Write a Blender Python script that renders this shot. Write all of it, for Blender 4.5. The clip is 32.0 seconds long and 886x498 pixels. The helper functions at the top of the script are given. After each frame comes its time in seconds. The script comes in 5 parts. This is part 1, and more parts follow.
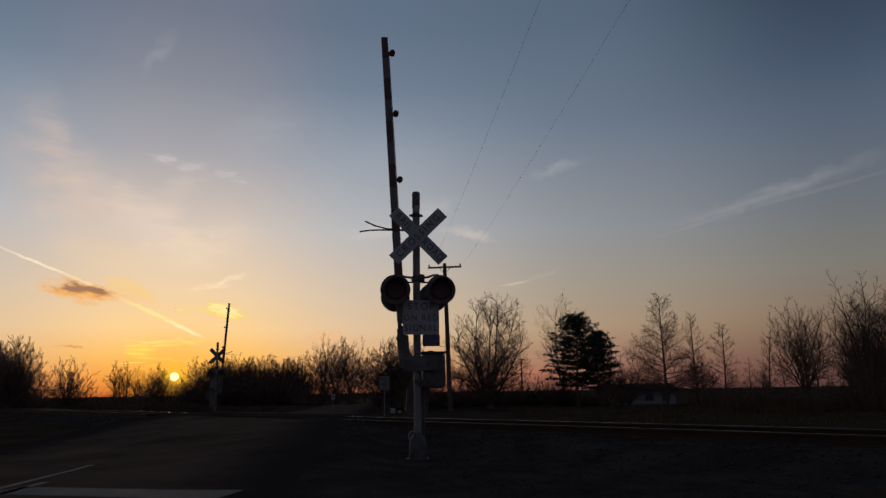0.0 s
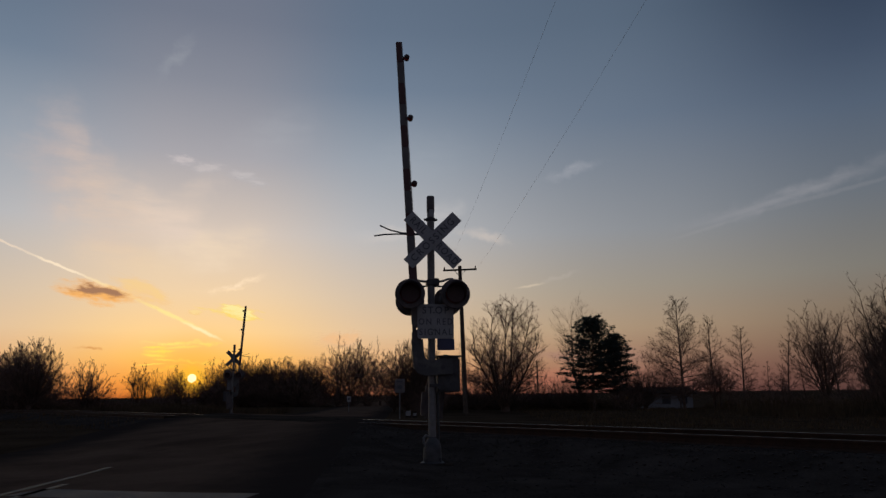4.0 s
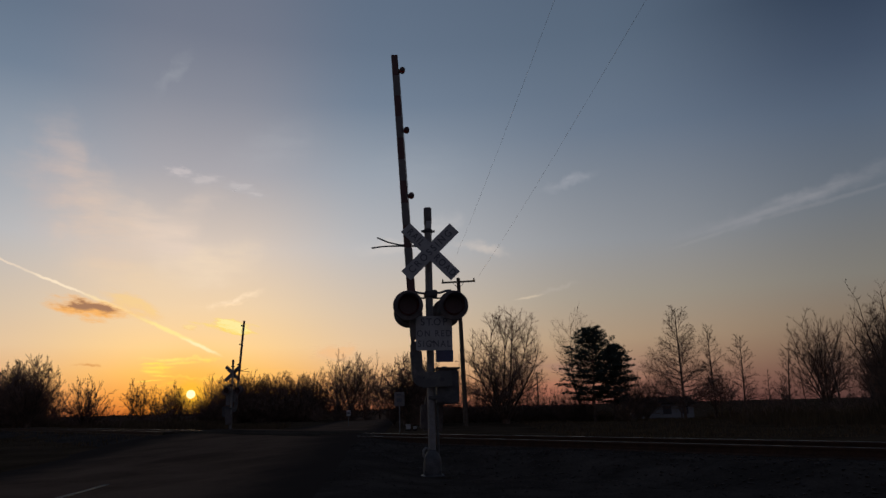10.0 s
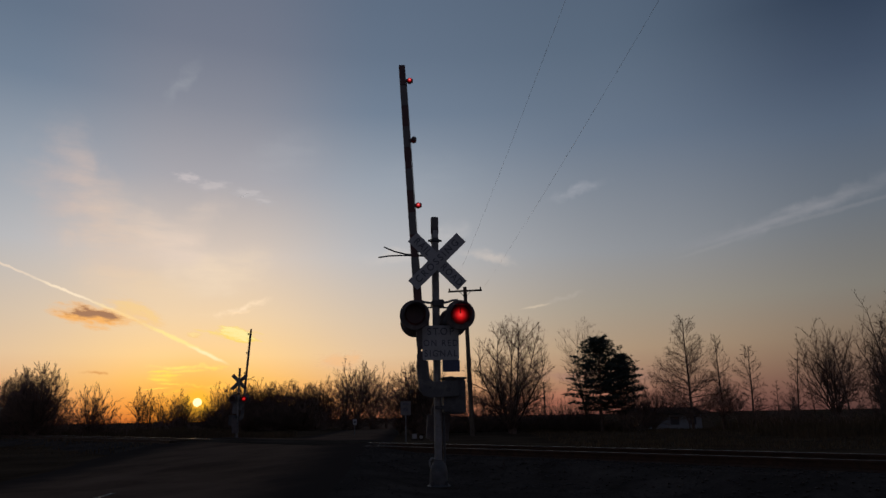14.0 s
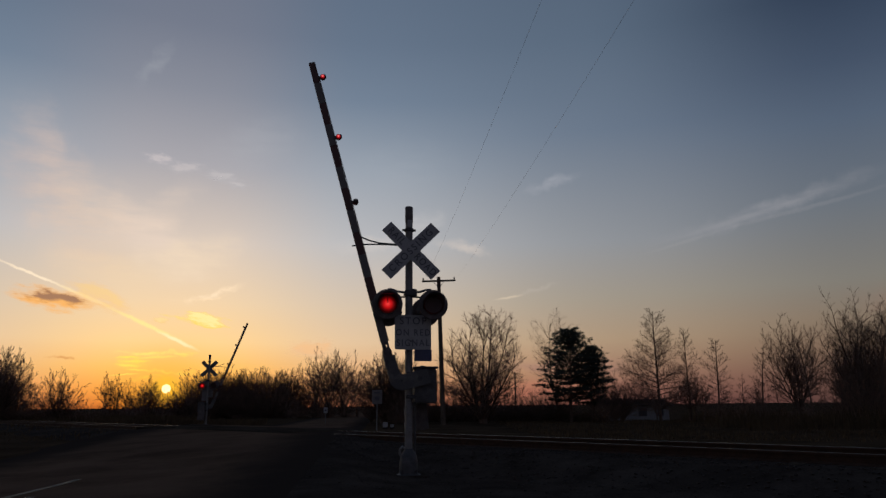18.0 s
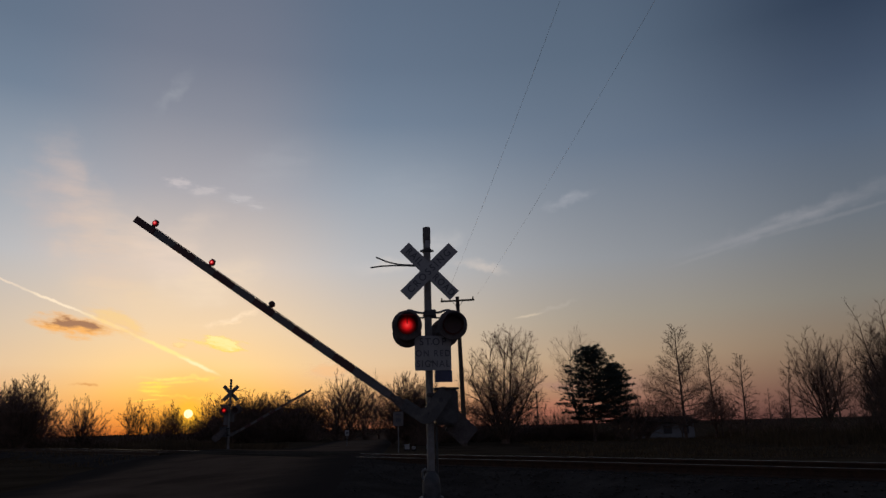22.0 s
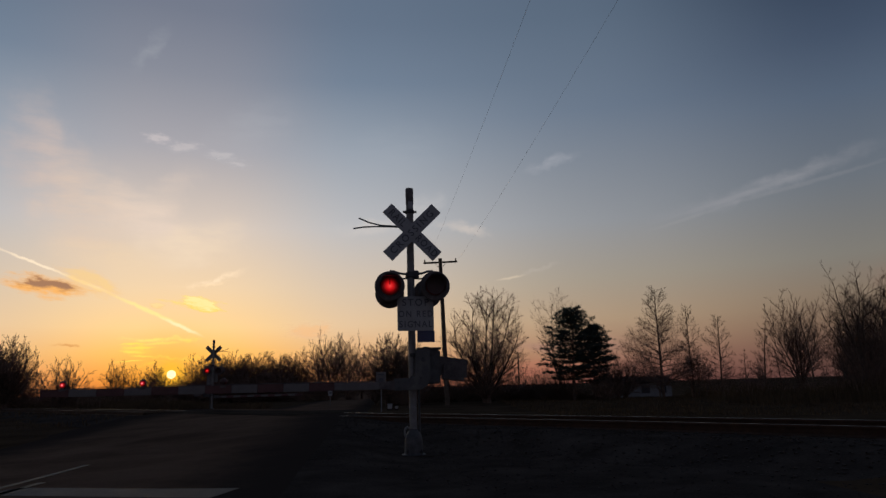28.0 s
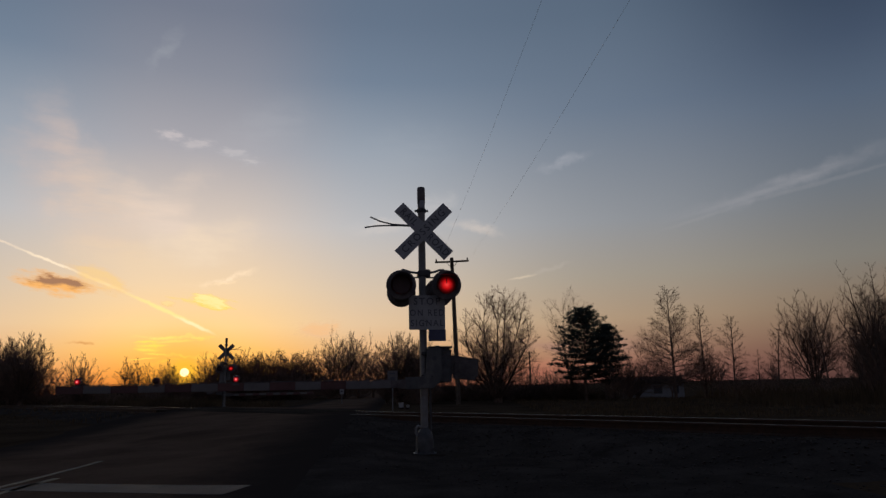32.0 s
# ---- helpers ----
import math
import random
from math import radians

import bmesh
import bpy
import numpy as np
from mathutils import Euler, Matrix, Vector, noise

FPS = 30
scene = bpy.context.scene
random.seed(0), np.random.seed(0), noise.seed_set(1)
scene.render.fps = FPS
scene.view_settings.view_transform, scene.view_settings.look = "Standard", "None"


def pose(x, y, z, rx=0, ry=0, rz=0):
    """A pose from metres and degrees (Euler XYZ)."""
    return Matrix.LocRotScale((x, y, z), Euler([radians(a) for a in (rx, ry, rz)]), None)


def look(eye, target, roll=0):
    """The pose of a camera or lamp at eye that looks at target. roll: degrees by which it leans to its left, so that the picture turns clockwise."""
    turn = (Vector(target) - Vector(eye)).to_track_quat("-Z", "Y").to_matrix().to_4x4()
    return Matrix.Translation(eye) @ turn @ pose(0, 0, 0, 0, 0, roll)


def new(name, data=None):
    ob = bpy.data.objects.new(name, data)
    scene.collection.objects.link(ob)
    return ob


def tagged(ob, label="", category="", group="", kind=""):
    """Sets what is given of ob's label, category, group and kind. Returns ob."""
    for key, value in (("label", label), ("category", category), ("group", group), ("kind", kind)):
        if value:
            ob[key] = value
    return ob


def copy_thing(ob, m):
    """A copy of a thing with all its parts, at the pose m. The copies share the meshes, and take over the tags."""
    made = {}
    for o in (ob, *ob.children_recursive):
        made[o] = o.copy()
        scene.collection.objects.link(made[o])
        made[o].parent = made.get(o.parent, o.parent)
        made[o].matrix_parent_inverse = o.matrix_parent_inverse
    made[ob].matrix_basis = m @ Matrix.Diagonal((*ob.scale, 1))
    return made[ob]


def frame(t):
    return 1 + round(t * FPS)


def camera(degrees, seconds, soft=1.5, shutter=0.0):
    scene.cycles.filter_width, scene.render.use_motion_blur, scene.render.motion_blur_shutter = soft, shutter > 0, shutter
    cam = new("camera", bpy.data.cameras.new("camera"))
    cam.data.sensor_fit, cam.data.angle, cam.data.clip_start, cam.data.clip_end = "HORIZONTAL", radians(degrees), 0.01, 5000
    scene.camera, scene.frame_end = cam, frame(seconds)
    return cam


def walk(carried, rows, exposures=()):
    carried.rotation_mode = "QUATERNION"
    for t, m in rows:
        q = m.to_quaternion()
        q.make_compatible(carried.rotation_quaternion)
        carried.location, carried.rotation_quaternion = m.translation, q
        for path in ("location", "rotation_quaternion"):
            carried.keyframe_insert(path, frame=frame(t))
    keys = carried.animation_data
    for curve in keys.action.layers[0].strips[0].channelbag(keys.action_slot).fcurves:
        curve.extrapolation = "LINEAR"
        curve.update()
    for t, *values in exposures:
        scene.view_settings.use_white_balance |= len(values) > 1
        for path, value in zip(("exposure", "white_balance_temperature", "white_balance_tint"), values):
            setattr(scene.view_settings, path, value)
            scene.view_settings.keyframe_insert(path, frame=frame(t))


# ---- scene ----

# ---------------------------------------------------------------- camera
cam = camera(65.0, 32.0, soft=1.4)
PATH = (                              # seconds, place, pitch, roll, yaw
    (0, -0.0298, 0.0127, 1.1097, 11.585, 0.851, 0.655),
    (0.5, -0.03, 0.0113, 1.1133, 12.28, 0.976, 1.157),
    (1, -0.0298, 0.0081, 1.1184, 13.185, 0.614, 2.14),
    (1.5, -0.0259, 0.0061, 1.1189, 13.282, 0.769, 1.989),
    (2, -0.0311, 0.0041, 1.1224, 13.02, 0.636, 1.915),
    (2.5, -0.0274, 0.0036, 1.1223, 12.24, 0.483, 2.125),
    (4.5, -0.007, -0.012, 1.1401, 11.777, 0.691, 1.872),
    (5, -0.0001, -0.0067, 1.1368, 12.459, 0.786, 2.457),
    (5.5, 0.0036, -0.0029, 1.1417, 12.765, 0.759, 3.107),
    (6, 0.0043, 0.0063, 1.1378, 12.007, 1.007, 3.176),
    (6.5, 0.0051, 0.0055, 1.1398, 13.172, 1.049, 3.136),
    (7, 0.0081, 0.0069, 1.1366, 12.981, 0.767, 3.505),
    (7.5, 0.0036, 0.0056, 1.1323, 13.349, 0.187, 3.468),
    (8, 0.0032, 0.0022, 1.1341, 13.131, 0.942, 3.295),
    (8.5, 0.0045, 0.0016, 1.1348, 13.324, 0.558, 3.139),
    (9, -0.0072, 0.0013, 1.1295, 12.223, 1.064, 3.046),
    (9.5, -0.0084, 0.0018, 1.1271, 12.213, 0.899, 2.265),
    (10, -0.0011, 0.0057, 1.1228, 12.808, 1.364, 1.924),
    (10.5, -0.0058, 0.0059, 1.1227, 12.69, 1.373, 2.024),
    (11, 0.0038, 0.0064, 1.1237, 12.722, 1.49, 1.68),
    (11.5, 0.0077, 0.0064, 1.1253, 12.849, 1.621, 1.436),
    (12, 0.0104, 0.0039, 1.1278, 12.977, 1.568, 1.585),
    (12.5, 0.0084, 0.0027, 1.1272, 13.5, 1.334, 2.198),
    (13, 0.0044, -0.0018, 1.1275, 14.132, 1.081, 1.572),
    (13.5, 0.0015, -0.002, 1.1324, 13.843, 0.884, 2.167),
    (15.5, -0.0122, 0.0015, 1.136, 13.304, 1.28, 2.614),
    (16, -0.0054, -0.0004, 1.1394, 13.367, 1.128, 2.67),
    (16.5, -0.0062, -0.0009, 1.1326, 13.497, 1.083, 2.761),
    (17, 0.0016, -0.0048, 1.1426, 14.38, 1.214, 1.965),
    (17.5, 0.0027, -0.0081, 1.1471, 13.763, 1.257, 1.405),
    (18, 0.0054, -0.0033, 1.1341, 12.674, 0.5, 0.131),
    (18.5, 0.0054, -0.0016, 1.1316, 12.748, 0.7, -0.315),
    (19, 0.0132, -0.0006, 1.1351, 13.352, 0.832, -0.576),
    (19.5, 0.0167, 0.0015, 1.1315, 12.454, 1.008, 0.516),
    (20, 0.0126, 0.0016, 1.1295, 11.64, 1.195, 0.219),
    (20.5, 0.0114, 0.0059, 1.1219, 12.665, 1.477, 1.244),
    (21, 0.0112, 0.0039, 1.1322, 13.097, 2.048, 1.762),
    (21.5, 0.0039, 0.0008, 1.1391, 13.181, 2.4, 1.286),
    (22, 0.0022, -0.0016, 1.1413, 14.323, 1.417, 1.855),
    (22.5, 0.0113, -0.0046, 1.1485, 14.245, 0.988, 2.699),
    (23, 0.0048, -0.0047, 1.1455, 13.82, 1.537, 2.034),
    (23.5, -0.0068, -0.0054, 1.1376, 12.732, 1.436, 1.227),
    (24, -0.0053, -0.0057, 1.1337, 11.796, 1.16, 0.884),
    (24.5, -0.0091, -0.0055, 1.1295, 11.664, 1.458, 0.792),
    (25, -0.0106, -0.0072, 1.1222, 10.97, 1.755, 0.201),
    (25.5, -0.0082, -0.0088, 1.1213, 10.396, 1.771, 0.001),
    (27.5, 0.0054, -0.0034, 1.1297, 11.233, 1.481, 0.573),
    (28, 0.0061, -0.0007, 1.1264, 11.159, 1.494, 0.443),
    (28.5, 0.0051, 0.0015, 1.1219, 10.861, 1.352, 0.475),
    (29, -0.0003, -0.0003, 1.1228, 10.99, 1.198, -0.121),
    (29.5, 0.0114, -0.0023, 1.1262, 11.327, 1.045, 0.036),
    (30, 0.0181, -0.004, 1.1296, 11.582, 0.792, 0.771),
    (30.5, 0.0101, -0.0046, 1.1253, 11.798, 1.602, 0.618),
    (31, 0.0134, -0.0052, 1.1218, 11.551, 2.375, 0.595),
    (31.5, 0.0196, -0.0043, 1.1195, 11.198, 2.121, 0.778),
    (32, 0.0077, -0.0076, 1.1203, 11.121, 1.188, 1.355),
)
EXPOSURES = ((0, -0.02), (10, 0.0), (16, 0.0), (19, 0.05), (25, 0.04), (32, 0.05))
walk(cam, [(t, pose(x, y, z, 90 + p, r, w)) for t, x, y, z, p, r, w in PATH], EXPOSURES)

# ---------------------------------------------------------------- sky and sun
SUN_AZ, SUN_EL = -21.45, 1.4          # degrees: from +y towards +x, above the horizon


def lin(r, g, b):
    """An 8-bit screen colour as linear light."""
    return tuple(((c / 255 + 0.055) / 1.055) ** 2.4 if c > 10 else c / 255 / 12.92 for c in (r, g, b)) + (1.0,)


class Net:
    """A small helper that wires shader nodes."""

    def __init__(self, tree):
        self.tree = tree

    def add(self, kind, ins=(), **props):
        n = self.tree.nodes.new(kind)
        for k, v in props.items():
            setattr(n, k, v)
        for i, v in (ins.items() if isinstance(ins, dict) else enumerate(ins)):
            if v is None:
                continue
            if isinstance(v, bpy.types.NodeSocket):
                self.tree.links.new(v, n.inputs[i])
            else:
                n.inputs[i].default_value = v
        return n

    def m(self, op, a, b=None, c=None, clamp=False):
        return self.add("ShaderNodeMath", (a, b, c), operation=op, use_clamp=clamp).outputs[0]

    def ramp(self, fac, stops, mode="LINEAR"):
        n = self.add("ShaderNodeValToRGB", (fac,))
        el = n.color_ramp.elements
        n.color_ramp.interpolation = mode
        while len(el) < len(stops):
            el.new(0.5)
        for e, (p, c) in zip(el, stops):
            e.position, e.color = p, c
        return n.outputs[0]

    def mix(self, fac, a, b, blend="MIX"):
        n = self.add("ShaderNodeMix", data_type="RGBA", blend_type=blend)
        for i, v in ((0, fac), (6, a), (7, b)):
            if isinstance(v, bpy.types.NodeSocket):
                self.tree.links.new(v, n.inputs[i])
            else:
                n.inputs[i].default_value = v
        return n.outputs[2]

    def noise(self, vec, scale, detail=4.0, rough=0.55, dist=0.0):
        n = self.add("ShaderNodeTexNoise", {"Vector": vec, "Scale": scale, "Detail": detail, "Roughness": rough, "Distortion": dist})
        return n.outputs[0], n.outputs[1]


def build_sky():
    world = bpy.data.worlds.new("sky")
    scene.world = world
    world.use_nodes = True
    t = world.node_tree
    t.nodes.clear()
    n = Net(t)
    way = n.add("ShaderNodeTexCoord").outputs["Generated"]
    xyz = n.add("ShaderNodeSeparateXYZ", (way,))
    x, y, z = xyz.outputs
    el = n.m("DEGREES", n.m("ARCSINE", n.m("MINIMUM", n.m("MAXIMUM", z, -1.0), 1.0)))
    az = n.m("DEGREES", n.m("ARCTAN2", x, y))
    off = n.m("ABSOLUTE", n.m("SUBTRACT", az, SUN_AZ))
    off = n.m("MINIMUM", off, n.m("SUBTRACT", 360.0, off))
    # colour by height above the horizon, at four distances from the sun
    h = n.m("DIVIDE", el, 90.0, clamp=True)

    def column(stops, blue):
        return n.ramp(h, [(e / 90, lin(c[0] * 0.99, c[1], min(255, c[2] * (blue + (1.02 - blue) * min(1, e / 16))))) for e, c in stops])

    sun_side, left, middle, right = column(SKY_SUN, 1.03), column(SKY_LEFT, 1.03), column(SKY_MID, 0.98), column(SKY_RIGHT, 0.94)
    behind = column(((0, (92, 78, 78)), (8, (90, 84, 92)), (20, (82, 84, 98)), (45, (66, 76, 96)), (90, (56, 70, 92))), 1.0)

    def blend(a, b):
        k = n.add("ShaderNodeMapRange", (off, a, b, 0.0, 1.0), interpolation_type="SMOOTHSTEP")
        return k.outputs[0]

    col = n.mix(blend(2.0, 14.5), sun_side, left)
    col = n.mix(blend(11.0, 37.0), col, middle)
    col = n.mix(blend(33.0, 54.0), col, right)
    col = n.mix(blend(60.0, 120.0), col, behind)
    # a physical sky under it
    phys = n.add("ShaderNodeTexSky", sky_type="NISHITA", sun_disc=False, sun_elevation=radians(SUN_EL), sun_rotation=radians(SUN_AZ), air_density=1.0, dust_density=1.5)
    phys = n.mix(1.0, phys.outputs[0], (0.08, 0.08, 0.08, 1), "MULTIPLY")
    col = n.mix(0.07, col, phys)

    # flat map of the sky in degrees, and a copy bent by wind
    flat = n.add("ShaderNodeCombineXYZ", (az, el, 0.0)).outputs[0]
    _, wob = n.noise(flat, 0.55, 3.0)
    wob = n.add("ShaderNodeVectorMath", (wob, (0.5, 0.5, 0.5)), operation="SUBTRACT").outputs[0]
    wob = n.add("ShaderNodeVectorMath", (wob, (3.4, 1.5, 0)), operation="MULTIPLY").outputs[0]
    bent = n.add("ShaderNodeVectorMath", (flat, wob), operation="ADD").outputs[0]
    _, wob2 = n.noise(flat, 1.6, 2.0)
    wob2 = n.add("ShaderNodeVectorMath", (wob2, (0.5, 0.5, 0.5)), operation="SUBTRACT").outputs[0]
    wob2 = n.add("ShaderNodeVectorMath", (wob2, (0.22, 0.22, 0)), operation="MULTIPLY").outputs[0]
    trail = n.add("ShaderNodeVectorMath", (flat, wob2), operation="ADD").outputs[0]
    streak = n.add("ShaderNodeMapping", (flat, (0, 0, 0), (0, 0, radians(-18)), (0.25, 1.0, 1.0))).outputs[0]
    grain, _ = n.noise(streak, 0.9, 5.0, 0.6)
    grain = n.add("ShaderNodeMapRange", (grain, 0.32, 0.68, 0.25, 1.0)).outputs[0]
    fine, _ = n.noise(bent, 1.3, 5.0, 0.65)
    fine = n.add("ShaderNodeMapRange", (fine, 0.35, 0.62, 0.15, 1.0)).outputs[0]

    def patch(col, paint, strength, where, size, turn=0.0, vec=None, tex=None, hard=0.0, blend="MIX"):
        """A wisp: an ellipse in the sky map, of half-axes size, with soft edges."""
        m = n.add("ShaderNodeMapping", (vec or bent, (*where, 0), (0, 0, radians(turn)), (*size, 1.0)), vector_type="TEXTURE")
        r = n.add("ShaderNodeVectorMath", (m.outputs[0],), operation="LENGTH").outputs[1]
        k = n.add("ShaderNodeMapRange", (r, hard, 1.0, 1.0, 0.0), interpolation_type="SMOOTHERSTEP").outputs[0]
        k = n.m("MULTIPLY", k, strength)
        if tex is not None:
            k = n.m("MULTIPLY", k, tex)
        return n.mix(k, col, lin(*paint), blend)

    def haze(col, paint, strength, where, size, turn):
        return patch(col, paint, strength, where, size, turn, bent, grain)

    def wisp(col, paint, strength, where, size, turn):
        return patch(col, paint, strength, where, size, turn, bent, fine)

    def trace(col, paint, strength, where, size, turn):
        return patch(col, paint, strength, where, size, turn, trail, None, 0.1)

    # high thin cirrus
    col = haze(col, (206, 182, 172), 0.4, (-31.8, 16.8), (4.2, 6.5), 8)
    col = haze(col, (212, 190, 176), 0.5, (-29.8, 15.5), (2.8, 8.5), 22)
    col = haze(col, (222, 202, 186), 0.45, (-22.5, 14.6), (2.2, 5.0), -38)
    col = haze(col, (232, 210, 192), 0.6, (-24.0, 13.2), (7.5, 3.0), -30)
    col = haze(col, (224, 198, 176), 0.6, (-28, 13), (5, 6), 20)
    col = haze(col, (240, 216, 186), 0.75, (-20.5, 11.2), (6.5, 2.6), 16)
    col = haze(col, (236, 208, 172), 0.55, (-26, 9.8), (6, 2.0), -14)
    col = haze(col, (166, 170, 176), 0.30, (-24, 25.6), (1.0, 3.2), -35)
    col = haze(col, (172, 174, 180), 0.28, (-16, 20.5), (6, 3.0), 25)
    col = haze(col, (164, 170, 178), 0.20, (-4, 19), (7, 3.5), 10)
    col = wisp(col, (255, 226, 190), 0.9, (-18.6, 8.75), (3.6, 0.50), 20)
    col = wisp(col, (255, 222, 180), 0.85, (-19.4, 8.25), (2.6, 0.22), 8)
    col = haze(col, (210, 200, 192), 0.50, (-6.0, 13.0), (4.5, 1.0), 4)
    col = haze(col, (200, 196, 194), 0.40, (-1.5, 14.6), (2.6, 1.6), 30)
    col = haze(col, (222, 206, 192), 0.5, (1.6, 12.8), (3.4, 0.7), -14)
    col = haze(col, (166, 168, 176), 0.60, (9.2, 17.7), (3.6, 0.7), 14)
    col = trace(col, (214, 196, 172), 0.55, (5.4, 8.6), (1.7, 0.16), 9)
    col = haze(col, (188, 178, 168), 0.40, (8.0, 9.2), (2.6, 0.30), 12)
    # the old broad aircraft trail
    col = haze(col, (146, 146, 152), 0.6, (25.5, 14.2), (11.5, 1.0), 12.5)
    col = trace(col, (158, 156, 160), 0.15, (24.0, 13.75), (9.0, 0.30), 12)
    col = trace(col, (150, 148, 152), 0.18, (28.0, 13.9), (9.0, 0.26), 8.5)
    col = trace(col, (156, 154, 156), 0.17, (19.4, 12.3), (4.4, 0.22), 13)
    # the fresh bright trail over the sunset
    col = trace(col, (244, 220, 194), 0.6, (-34.6, 10.75), (3.0, 0.13), -20)
    col = trace(col, (255, 232, 200), 0.85, (-31.0, 9.38), (3.6, 0.15), -20)
    col = trace(col, (255, 226, 170), 0.85, (-27.4, 8.0), (3.0, 0.22), -22)
    col = trace(col, (255, 230, 150), 0.95, (-23.2, 6.13), (4.2, 0.25), -24)
    col = trace(col, (255, 240, 186), 0.95, (-20.9, 5.0), (2.3, 0.21), -25)
    # streaks close over the sun
    col = wisp(col, (255, 226, 90), 0.7, (-23.9, 3.15), (1.9, 0.75), 4)
    col = trace(col, (255, 232, 120), 0.7, (-22.9, 4.0), (1.8, 0.16), 4)
    col = trace(col, (255, 232, 130), 0.6, (-20.6, 4.0), (1.0, 0.14), -4)
    col = wisp(col, (255, 236, 130), 0.9, (-22.6, 4.05), (3.0, 0.26), 3)
    col = wisp(col, (255, 230, 110), 0.8, (-20.4, 4.0), (1.2, 0.2), -3)
    col = wisp(col, (255, 226, 100), 0.8, (-21.2, 2.75), (2.4, 0.22), 3)
    col = wisp(col, (255, 214, 80), 0.7, (-22.8, 2.2), (2.6, 0.16), 6)
    for az, el, half, thick, tilt in ((-24.2, 3.72, 1.3, 0.12, 5), (-23.7, 3.42, 1.5, 0.16, 2), (-24.2, 3.1, 1.2, 0.15, -4), (-23.5, 2.8, 1.2, 0.11, -3), (-24.4, 2.45, 1.5, 0.08, 5)):
        col = trace(col, (255, 228, 100), 0.85, (az, el), (half, thick), tilt)
    col = trace(col, (255, 232, 120), 0.7, (-22.3, 3.75), (2.2, 0.15), 4)
    col = wisp(col, (200, 124, 60), 0.6, (-28.6, 3.65), (1.1, 0.2), -3)
    col = haze(col, (150, 112, 112), 0.50, (9, 3.0), (9, 0.9), 0)
    col = haze(col, (206, 116, 98), 0.35, (7, 1.2), (9, 0.9), 0)
    col = haze(col, (140, 108, 96), 0.40, (34, 7.0), (5, 1.6), 0)
    # the sun's own disc and the bright air round it
    s = Vector((math.sin(radians(SUN_AZ)) * math.cos(radians(SUN_EL)), math.cos(radians(SUN_AZ)) * math.cos(radians(SUN_EL)), math.sin(radians(SUN_EL))))
    dot = n.add("ShaderNodeVectorMath", (way, s), operation="DOT_PRODUCT").outputs[1]
    ang = n.m("DEGREES", n.m("ARCCOSINE", n.m("MINIMUM", dot, 1.0)))
    glow = n.add("ShaderNodeMapRange", (ang, 0.2, 5.0, 0.45, 0.0), interpolation_type="SMOOTHERSTEP").outputs[0]
    col = n.mix(glow, col, lin(255, 184, 64))
    aura = n.add("ShaderNodeMapRange", (ang, 0.25, 1.6, 0.8, 0.0), interpolation_type="SMOOTHERSTEP").outputs[0]
    col = n.mix(aura, col, lin(255, 190, 52))
    disc = n.add("ShaderNodeMapRange", (ang, 0.27, 0.36, 1.0, 0.0), interpolation_type="SMOOTHSTEP").outputs[0]
    col = n.mix(disc, col, (2.4, 1.4, 0.62, 1))
    bg = n.add("ShaderNodeBackground", (col, 1.03))
    t.links.new(bg.outputs[0], n.add("ShaderNodeOutputWorld").inputs[0])
    lamp = bpy.data.lights.new("sun", "SUN")
    lamp.energy, lamp.angle, lamp.color = 0.18, radians(0.6), (1.0, 0.5, 0.18)
    ob = new("sun", lamp)
    ob.matrix_world = look(s * 300, (0, 0, 0))


SKY_SUN = ((0, (205, 108, 40)), (1.2, (242, 154, 62)), (3, (253, 192, 98)), (5, (252, 210, 144)), (8, (240, 210, 168)), (12.6, (218, 201, 184)), (18.7, (170, 167, 170)), (24.3, (137, 140, 150)), (29, (116, 122, 136)), (45, (80, 94, 114)), (90, (56, 70, 92)))
SKY_LEFT = ((0, (190, 115, 85)), (1.5, (214, 150, 104)), (3, (226, 178, 128)), (5, (228, 196, 156)), (7.6, (216, 195, 168)), (13, (188, 187, 186)), (19, (154, 162, 171)), (24.5, (115, 130, 147)), (29, (101, 116, 134)), (45, (76, 90, 110)), (90, (56, 70, 92)))
SKY_MID = ((0, (122, 76, 72)), (1.5, (148, 104, 92)), (3, (162, 126, 106)), (5, (172, 146, 122)), (8.3, (160, 149, 136)), (12.8, (144, 146, 150)), (21.7, (106, 119, 135)), (29, (90, 105, 122)), (45, (70, 84, 103)), (90, (56, 70, 92)))
SKY_RIGHT = ((0, (84, 58, 58)), (2, (104, 76, 72)), (4, (124, 100, 88)), (6, (131, 114, 102)), (8.6, (127, 122, 117)), (14, (106, 112, 120)), (20, (84, 97, 114)), (24, (67, 80, 99)), (29, (49, 62, 81)), (45, (50, 64, 86)), (90, (56, 70, 92)))

build_sky()

# ---------------------------------------------------------------- materials
MATS = {}


